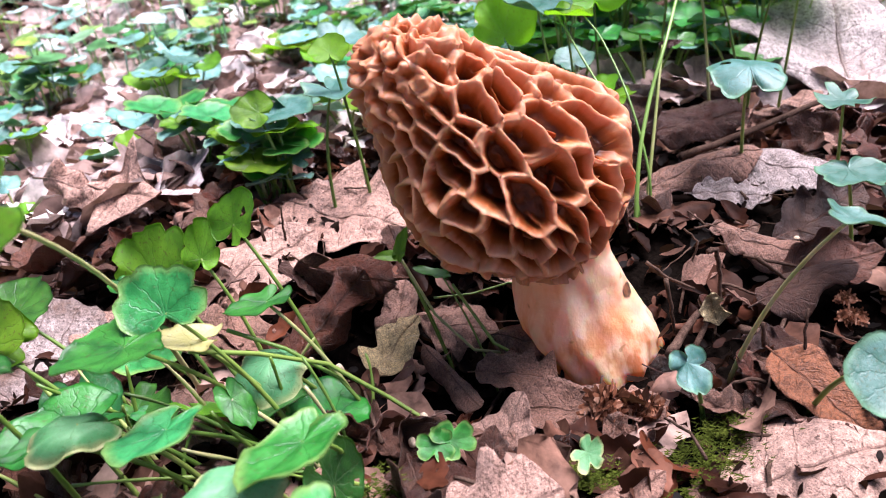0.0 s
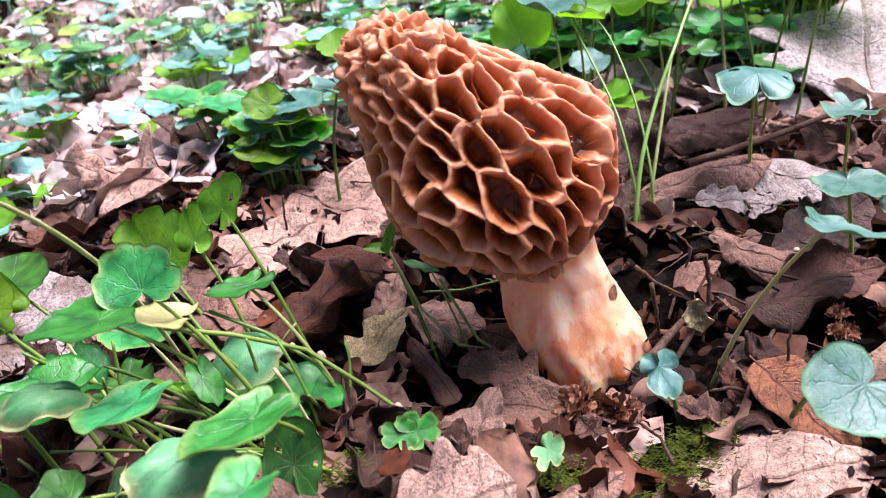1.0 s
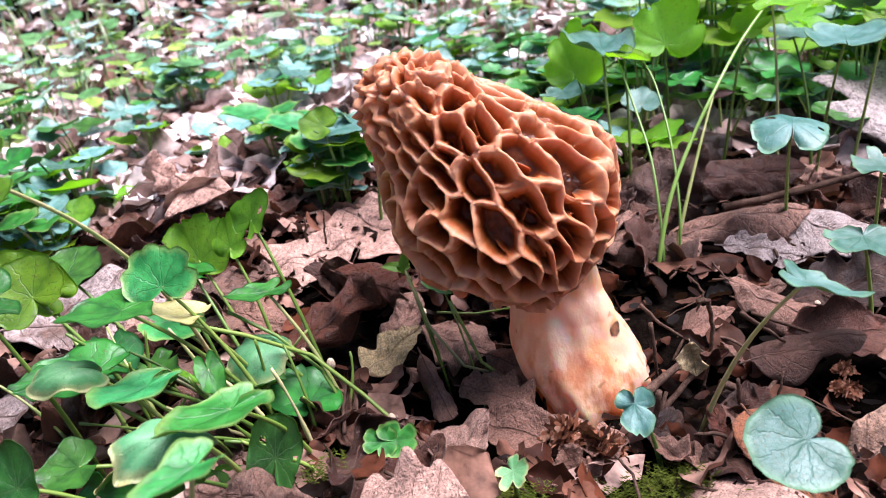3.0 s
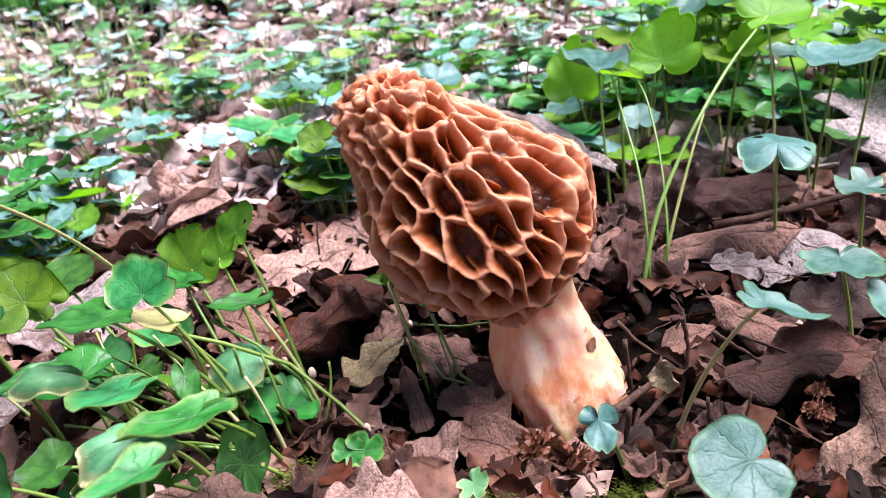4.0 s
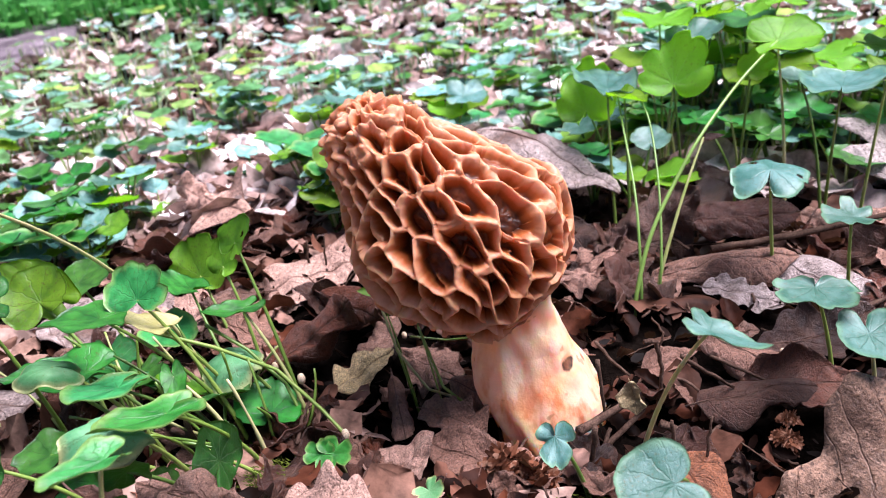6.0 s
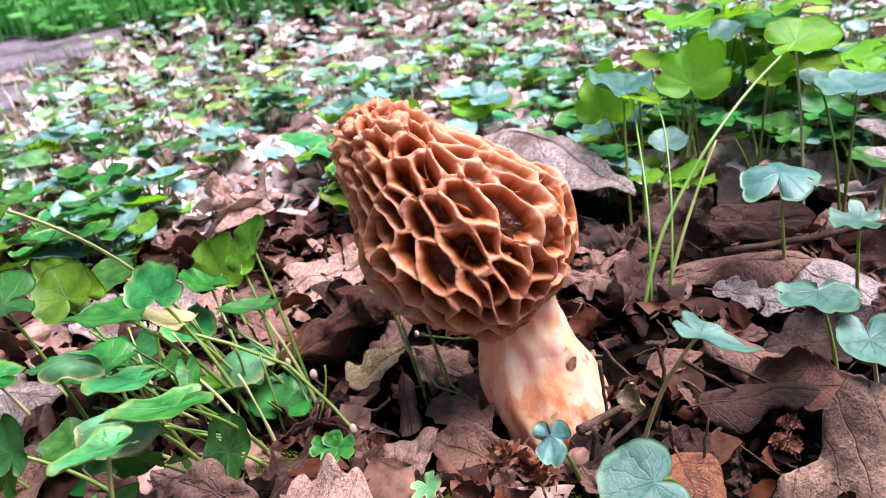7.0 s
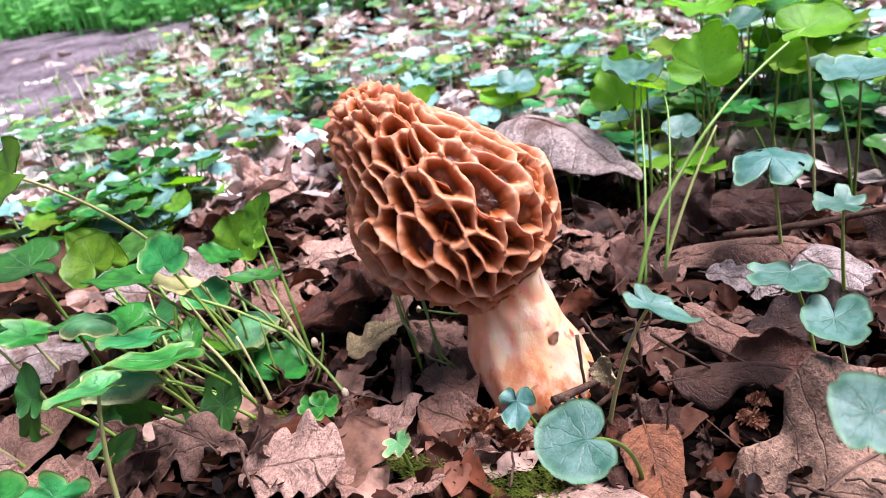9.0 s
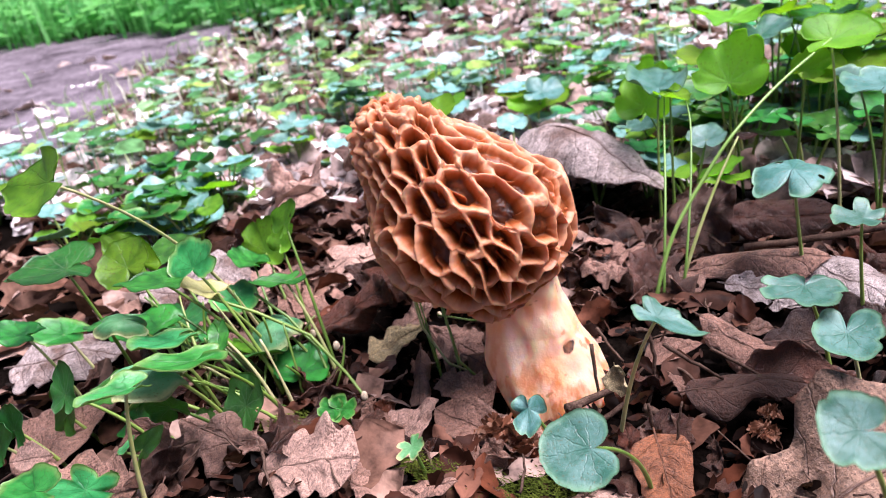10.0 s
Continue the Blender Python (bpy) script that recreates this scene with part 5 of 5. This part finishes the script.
scatter_bits("leaf_scraps", 360, lambda g: (g.uniform(-150, 150), g.uniform(-60, 150)), (4.3, 8.0), scraps, "torn reddish-brown scraps of dry oak leaves", "leaf litter", off_leaves, 2.5, 0.55)
torn = island_leaf_material("litter_torn", [(0.0, (0.03, 0.012, 0.008)), (0.35, (0.12, 0.055, 0.035)), (0.7, (0.26, 0.15, 0.11)), (1.0, (0.40, 0.27, 0.22))], 0.06, 0.5, (0.4, 0.2, 0.1))
scatter_bits("torn_leaf_litter", 520, lambda g: (g.uniform(-420, 160), g.uniform(-120, 160)), (8.5, 16.0), torn, "torn brown and tan dry leaves in the litter", "leaf litter", off_leaves, 1.0, 0.5)


def far_spot(g):
    r, a = 200 * math.exp(g.uniform(0, 2.1)), g.uniform(radians(20), radians(178))
    return r * math.cos(a), r * math.sin(a)


scatter_bits("far_leaf_litter", 4600, far_spot, (13.0, 26.0), far_brown, "pinkish-brown dry leaves carpeting the wood, paled by painted sunlight", "leaf litter", lambda x, y: (not on_path(x, y) or abs((x * 7 + y * 3) % 9) < 1.2) and not (x > 15 and y < 340 and (x * 5 + y * 11) % 7 > 1.6) and not (x < -120 and y < 95), 4.0, 0.35)


def all_round(g):
    r, a = 280 * math.exp(g.uniform(0, 2.68)), g.uniform(radians(-180), radians(28))
    return r * math.cos(a), r * math.sin(a)


scatter_bits("wood_floor_litter", 3600, all_round, (26.0, 52.0), far_brown, "brown dry leaves covering the wood floor, some paled by painted sunlight", "leaf litter", lambda x, y: not on_path(x, y) and not (x < -60 and y > -260), 3.0, 0.3)


# ---- twigs, bulbils, debris ----
def twig(points, thick, label="thin dark brown broken twig on litter"):
    pts = [Vector(p) * MM for p in points]
    fine = []
    for a, b in zip(pts, pts[1:]):
        fine += [a.lerp(b, k / 4) + Vector((rng.normal(), rng.normal(), rng.normal())) * 0.00015 for k in range(4)]
    fine.append(pts[-1])
    here = fine[0].copy()
    verts, faces = tube([p - here for p in fine], [thick * MM * (1 - 0.4 * i / len(fine)) for i in range(len(fine))], 7)
    ob = new("twig", mesh_of("twig", verts, faces, bark))
    ob.location = here
    return tagged(ob, label, "twig", "twigs")


twig([(-15, 10, -19), (-14.5, 10.5, -10), (-13.5, 11, -3)], 0.8, "short black twig standing beside the stem")
twig([(10, -6, -13), (19, 2, -9), (27, 10, -4), (30, 15, -2)], 1.1, "grey-brown forked twig leaning by the stem")
twig([(18, -4, -14), (18.5, 0, -8), (20, 4, -4)], 0.9)
twig([(-107, 70, 6), (-107, 70.5, 14), (-106.5, 71, 22)], 0.7, "short upright dry brown stalk")
twig([(-100, 72, 6), (-100, 72, 16), (-99, 72.5, 24)], 0.5, "short upright dry brown stalk")
twig([(50, 98, 10), (80, 105, 14), (112, 112, 20)], 1.6, "long grey stick lying behind the leaves")
twig([(40, -10, -8), (48, 6, -4), (58, 20, -1)], 0.8, "thin reddish-brown stalk lying on litter")
twig([(46, -12, -6), (46, -9, 4), (47, -7, 12)], 0.5, "thin pale upright dry stem")
twig([(24, 22, -6), (30, 34, -2), (34, 36, 10), (30, 38, 14)], 0.5, "thin curled brown tendril")
twig([(48, 34, 4), (60, 28, 2), (74, 20, 1)], 0.6)
twig([(12, -4, -0), (18, 4, -0), (26, 12, 1)], 1.5, "dark stout twig leaning against the stem")
twig([(17, -6, 4), (16, -6, -6), (15, -7, -13)], 0.9)
twig([(16, 12, 14), (17, 10, 6), (18, 9, -3)], 0.7)
twig([(29, 16, 19), (32, 18, 18), (34, 18, 9), (33, 16, -4), (31, 12, -14)], 0.8, "thin arched grey dry stalk")
twig([(14, 24, 13), (19, 20, 9), (25, 14, 8)], 0.6, "thin grey dry stalk")
twig([(34, 2, 1), (43, 4, -4), (54, 8, -13)], 1.3, "reddish-brown twig lying on litter")
twig([(38, -4, -1), (37, -4, 7)], 0.7, "short pale upright dry stem")
twig([(39, 8, 20), (46, 12, 13), (54, 18, 4)], 0.7, "thin pale dry stalk")
twig([(-14, 2, -28), (-5, 0, -19), (5, -6, -9)], 0.6)
twig([(90, 60, 6), (110, 72, 10), (140, 78, 12)], 1.0)
for k in range(110):
    x, y = gen.uniform(-150, 120), gen.uniform(-70, 120)
    if math.hypot(x - 1, y - 18) < 24:
        continue
    a, l = gen.uniform(0, 6.28), gen.uniform(8, 22)
    z = float(bumps(x, y)) + gen.uniform(0, 4)
    twig([(x, y, z), (x + l * 0.5 * math.cos(a) + gen.normal(), y + l * 0.5 * math.sin(a) + gen.normal(), z + 1.5), (x + l * math.cos(a), y + l * math.sin(a), z + gen.uniform(-1, 3))], gen.uniform(0.18, 0.7))


def bulbil(x, y, z, size):
    verts, faces = [], []
    rows, cols = 9, 12
    for i in range(rows):
        t = math.pi * i / (rows - 1)
        for j in range(cols):
            a = 6.283 * j / cols
            k = 1 + 0.12 * n3(math.cos(a), math.sin(a), t, 1.5, x)
            verts.append((math.sin(t) * math.cos(a) * 0.75 * k * size * MM, math.sin(t) * math.sin(a) * 0.75 * k * size * MM, -math.cos(t) * size * MM * (1.25 if t > 1.57 else 1)))
    for i in range(rows - 1):
        for j in range(cols):
            m = (j + 1) % cols
            faces.append((i * cols + j, i * cols + m, (i + 1) * cols + m, (i + 1) * cols + j))
    ob = new("bulbil", mesh_of("bulbil", verts, faces, root_white))
    ob.location = Vector((x, y, z)) * MM
    return tagged(ob, "tiny round cream plant bulbil on litter", "bulb", "bulbils")


for x, y, z, s in ((-56, -15, -1, 1.7), (-59, -26, 2, 1.4), (-28, 22, -12, 1.6), (-33, 28, -10, 1.1), (-78, 2, 5, 1.8), (-84, -2, 12, 1.4), (70, 44, 0, 1.6), (-58, 44, -3, 1.3)):
    bulbil(x, y, z, s)


def fluffy_scrap(x, y, z, size, label):
    """A frayed scrap of bud scales: many short bristles on a core."""
    g = np.random.default_rng(int(abs(x * 31 + y)))
    verts, faces = [], []
    for k in range(300):
        d = Vector((g.normal(), g.normal(), abs(g.normal()) * 0.7)).normalized()
        p = Vector((d.x * 0.9, d.y * 0.6, d.z * 0.6)) * size * 0.6
        q = p + d * size * g.uniform(0.04, 0.26) + Vector((g.normal(), g.normal(), g.normal() - 0.4)) * 0.12 * size
        w = d.orthogonal().normalized() * size * 0.12
        n = len(verts)
        verts += [tuple((v) * MM) for v in (p - w, p + w, q + w * 0.4, q - w * 0.4)]
        faces.append((n, n + 1, n + 2, n + 3))
    ob = new("bud_scrap", mesh_of("bud_scrap", verts, faces, husk))
    ob.location = Vector((x, y, z)) * MM
    return tagged(ob, label, "husk", "bud husks")


husk = island_leaf_material("husk_rust", [(0.0, (0.06, 0.022, 0.012)), (0.6, (0.22, 0.085, 0.045)), (1.0, (0.42, 0.23, 0.15))], 0.1, 0.6, (0.5, 0.2, 0.08))
fluffy_scrap(-7, -13, -7, 9, "frayed rust-coloured husk at the stem's foot")
fluffy_scrap(2, -15, -8, 7, "frayed rust-coloured husk at the stem's foot")
fluffy_scrap(67, 4, -2, 5, "frayed brown bud husk on a leaf")
fluffy_scrap(68, 10, 0, 4, "frayed brown bud husk on a leaf")


def moss_patch(name, spots, count):
    g = np.random.default_rng(5)
    verts, faces = [], []
    for k in range(count):
        cx, cy, rr = spots[g.integers(len(spots))]
        x, y = cx + g.normal() * rr, cy + g.normal() * rr * 0.5
        p = Vector((x, y, float(bumps(x, y)) - 3))
        d = Vector((g.normal() * 0.5, g.normal() * 0.5, 1)).normalized()
        for i in range(5):
            q = p + d * (i + 1) * 1.1
            for sgn in (-1, 1):
                s = Vector((sgn * g.uniform(0.6, 1.3), g.normal() * 0.6, 0.7))
                n = len(verts)
                verts += [tuple(v * MM) for v in (q, q + Vector((0, 0.3, 0.2)), q + s)]
                faces.append((n, n + 1, n + 2))
    return tagged(new(name, mesh_of(name, verts, faces, moss_mat, smooth=False)), "tufts of fine green moss in the litter", "moss", kind="stuff")


moss_patch("moss", [(12, -34, 7), (-8, -40, 8), (-70, -42, 5), (-18, -38, 6), (20, -26, 4)], 620)

# ---- the carpet of celandine behind ----
def template(seed, leaves, height, size, materials, spread):
    g = np.random.default_rng(seed)
    ob = new("celandine_plant")
    for k in range(leaves):
        a = 6.283 * k / leaves + g.normal() * 0.4
        out, h = spread * g.uniform(0.4, 1.1), height * g.uniform(0.55, 1.1)
        top = Vector((math.cos(a) * out, math.sin(a) * out, h))
        pts = [p * MM for p in arc((0, 0, -8), top, (-top.x * 0.2, -top.y * 0.2, h * 0.12), 8)]
        verts, faces = tube(pts, [0.7 * MM * (1.2 - 0.5 * i / 7) for i in range(8)], 5)
        under("petiole", mesh_of("petiole", verts, faces, stalk), ob)
        s = size * g.uniform(0.7, 1.2)
        m = Matrix.Translation(top * MM) @ Euler((g.normal() * 0.18 - 0.05, g.normal() * 0.18, a - 1.57 + g.normal() * 0.6)).to_matrix().to_4x4() @ Matrix.Diagonal((g.uniform(0.9, 1.15), 1, 1, 1)) @ Matrix.Scale(s * MM, 4)
        under("blade", blade_mesh(materials[g.integers(len(materials))], int(g.choice([0, 0, 0, 4, 2])), 0.15), ob, m)
    return tagged(ob, "low celandine with round green leaves in the wood", "plant", "celandine plants")


MODELS = [template(300 + k, 4 + k % 4, 24 + 4 * (k % 3), 10.5 + (k % 3), ([sheen_mist, sheen_mist, bright], [green, lime, sheen_mist], [sheen_teal, sheen_mist, sun_leaf], [sheen_mist, lime, bright])[k % 4], 15) for k in range(8)]
TALLS = [template(340 + k, 4, 62 + 9 * k, 19, ([sun_leaf, lime, sun_leaf], [sun_leaf, sheen_teal, green])[k % 2], 20) for k in range(4)]


def seat(model, x, y, yaw, grow, label=None):
    z = float(bumps(x, y)) - 2 - 6 * min(1, math.hypot(x, y) / 600)
    m = pose(x * MM, y * MM, z * MM, 0, 0, yaw) @ Matrix.Scale(grow, 4)
    ob = copy_thing(model, m)
    ob.matrix_basis = m
    if label:
        tagged(ob, label)
    return ob


g = np.random.default_rng(77)
made = 0
while made < 105:
    r, a = g.uniform(120, 560), g.uniform(radians(50), radians(176))
    x, y = r * math.cos(a), r * math.sin(a)
    if on_path(x, y) or (x > -75 and y < 150) or (abs(x + 175) < 40 and abs(y - 120) < 35) or y < 30 or (-205 < x < -90 and y < 100):
        continue
    seat(MODELS[g.integers(8)], x, y, g.uniform(0, 360), g.uniform(0.8, 1.2))
    made += 1
for k in range(16):
    x, y = g.uniform(15, 230), g.uniform(195, 330)
    seat(TALLS[g.integers(4)], x, y, g.uniform(0, 360), g.uniform(0.7, 1.1), "tall lime-green leafy woodland herb")
for k in range(28):
    x, y = g.uniform(-70, 210), g.uniform(170, 390)
    seat(MODELS[1 + 2 * g.integers(4)], x, y, g.uniform(0, 360), g.uniform(0.9, 1.3))
for k in range(9):
    x, y = g.uniform(-300, -215), g.uniform(40, 130)
    seat(MODELS[g.integers(8)], x, y, g.uniform(0, 360), g.uniform(0.8, 1.1))
for model in MODELS + TALLS:
    for o in (*model.children_recursive, model):
        bpy.data.objects.remove(o)


def far_leaves(name, count, spot, sizes, heights, material, label, category, keep):
    """Distant round leaves on short stalks, joined into one mesh."""
    g = np.random.default_rng(count)
    verts, faces = [], []
    made = 0
    while made < count:
        x, y = spot(g)
        if not keep(x, y):
            continue
        made += 1
        s, h = g.uniform(*sizes), g.uniform(*heights)
        z = float(bumps(x, y)) + h - 6
        m = Matrix.Translation((x, y, z)) @ Euler((g.normal() * 0.2, g.normal() * 0.2, g.uniform(0, 6.28))).to_matrix().to_4x4()
        k = len(verts)
        n = 9
        ring = [(math.sin(t) * s * g.uniform(0.85, 1.1), math.cos(t) * s * (1 if math.cos(t) > -0.8 else 0.35)) for t in np.linspace(0, 6.283, n, endpoint=False)]
        pts = [(0, 0, 0)] + [(px, py, 0.15 * (px * px + py * py) / s) for px, py in ring]
        verts += [tuple((m @ Vector(p)) * MM) for p in pts]
        faces += [(k, k + 1 + i, k + 1 + (i + 1) % n) for i in range(n)]
        k = len(verts)
        fx, fy = x + g.normal() * 4, y + g.normal() * 4
        verts += [tuple(Vector(p) * MM) for p in ((x - 0.6, y, z), (x + 0.6, y, z), (fx + 0.8, fy, z - h), (fx - 0.8, fy, z - h))]
        faces.append((k, k + 1, k + 2, k + 3))
    return tagged(new(name, mesh_of(name, verts, faces, material)), label, category, kind="stuff")


def carpet_spot(g):
    r, a = 420 * math.exp(g.uniform(0, 1.6)), g.uniform(radians(35), radians(165))
    return r * math.cos(a), r * math.sin(a)


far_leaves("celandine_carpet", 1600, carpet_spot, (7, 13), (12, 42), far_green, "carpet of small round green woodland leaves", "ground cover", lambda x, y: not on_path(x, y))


def grass_spot(g):
    x = g.uniform(-7000, -500)
    y = 1150 + 5200 * g.random() ** 1.8 + 45 * math.sin(x * 0.011) + 30 * math.sin(x * 0.027) + abs(g.normal()) * -55
    return x, y


far_leaves("verge_herbs", 9000, grass_spot, (14, 34), (20, 110), verge_green, "green herbs and grass beyond the path", "ground cover", lambda x, y: y > 1000)


def grass_blades(name, count, spot, tall, material, label):
    g = np.random.default_rng(count + 3)
    verts, faces = [], []
    for k in range(count):
        x, y = spot(g)
        h = g.uniform(*tall)
        a, b = g.uniform(0, 6.28), g.uniform(0.2, 0.9)
        d = Vector((math.cos(a), math.sin(a), 0))
        s = Vector((-d.y, d.x, 0)) * h * 0.03
        z = Vector((x, y, float(bumps(x, y)) - 8))
        pts = [z, z + Vector((0, 0, h * 0.6)) + d * h * 0.15 * b, z + Vector((0, 0, h * 0.9)) + d * h * 0.6 * b]
        n = len(verts)
        verts += [tuple(v * MM) for v in (pts[0] - s, pts[0] + s, pts[1] + s, pts[1] - s, pts[2])]
        faces += [(n, n + 1, n + 2, n + 3), (n + 3, n + 2, n + 4)]
    return tagged(new(name, mesh_of(name, verts, faces, material)), label, "grass", kind="stuff")


straw = island_leaf_material("grass_pale", [(0.0, (0.16, 0.34, 0.10)), (0.5, (0.45, 0.52, 0.28)), (1.0, (0.78, 0.74, 0.60))], 0.3)
grass_blades("pale_grass", 330, lambda g: (-560 + g.normal() * 130 - 0.5 * (q := g.uniform(-200, 420)), 420 + 0.85 * q + g.normal() * 70), (18, 45), straw, "pale green and straw grass along the path's rim")
grass_blades("verge_grass", 7000, grass_spot, (60, 190), verge_green, "green grass beyond the path")


# ---- trees far behind ----
def tree(x, y, thick, tall, seed):
    g = np.random.default_rng(seed)
    ob = new("tree")
    ob.location = (x, y, -0.02)
    verts, faces = [], []

    def limb(a, b, r0, r1, sides=9):
        pts = [a.lerp(b, k / 7) + Vector((g.normal(), g.normal(), 0)) * r0 * 0.25 * (0 < k < 7) for k in range(8)]
        v, f = tube(pts, [r0 + (r1 - r0) * k / 7 for k in range(8)], sides)
        n = len(verts)
        verts.extend(v)
        faces.extend(tuple(i + n for i in q) for q in f)

    top = Vector((g.normal() * 0.3, g.normal() * 0.3, tall))
    limb(Vector((0, 0, -0.1)), top, thick, thick * 0.3, 14)
    tips = []
    for k in range(9):
        a = g.uniform(0, 6.28)
        s = top * g.uniform(0.35, 0.95)
        e = s + Vector((math.cos(a), math.sin(a), g.uniform(0.3, 0.9))) * tall * g.uniform(0.15, 0.3)
        limb(s, e, thick * 0.28, thick * 0.06, 7)
        tips.append(e)
    under("trunk", mesh_of("trunk", verts, faces, trunk_mat), ob)
    verts, faces = [], []
    for k in range(900):
        c = tips[g.integers(9)] + Vector((g.normal(), g.normal(), g.normal() * 0.7)) * tall * 0.09
        u = Vector((g.normal(), g.normal(), g.normal())).normalized()
        v = u.orthogonal().normalized()
        s = g.uniform(0.05, 0.12)
        n = len(verts)
        verts += [tuple(c + p) for p in (-u * s, v * s * 0.55, u * s, -v * s * 0.55)]
        faces.append((n, n + 1, n + 2, n + 3))
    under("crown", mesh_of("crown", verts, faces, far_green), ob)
    return tagged(ob, "tall woodland tree with grey-brown bark", "tree", "woodland trees")


for k, (x, y, r) in enumerate(((-6.5, 3.6, 0.16), (-5.2, 5.6, 0.12), (-9.5, 5.2, 0.22), (-8.2, 7.6, 0.18), (-3.4, 6.2, 0.14), (-0.9, 7.4, 0.2), (2.2, 6.4, 0.16), (4.6, 7.8, 0.2), (-12.0, 9.0, 0.25), (-11.5, 2.6, 0.2), (6.8, 2.5, 0.2), (5.5, -5.0, 0.22), (-5.5, -6.0, 0.2))):
    tree(x, y, r, 7.5 + 1.3 * (k % 3), 900 + k)
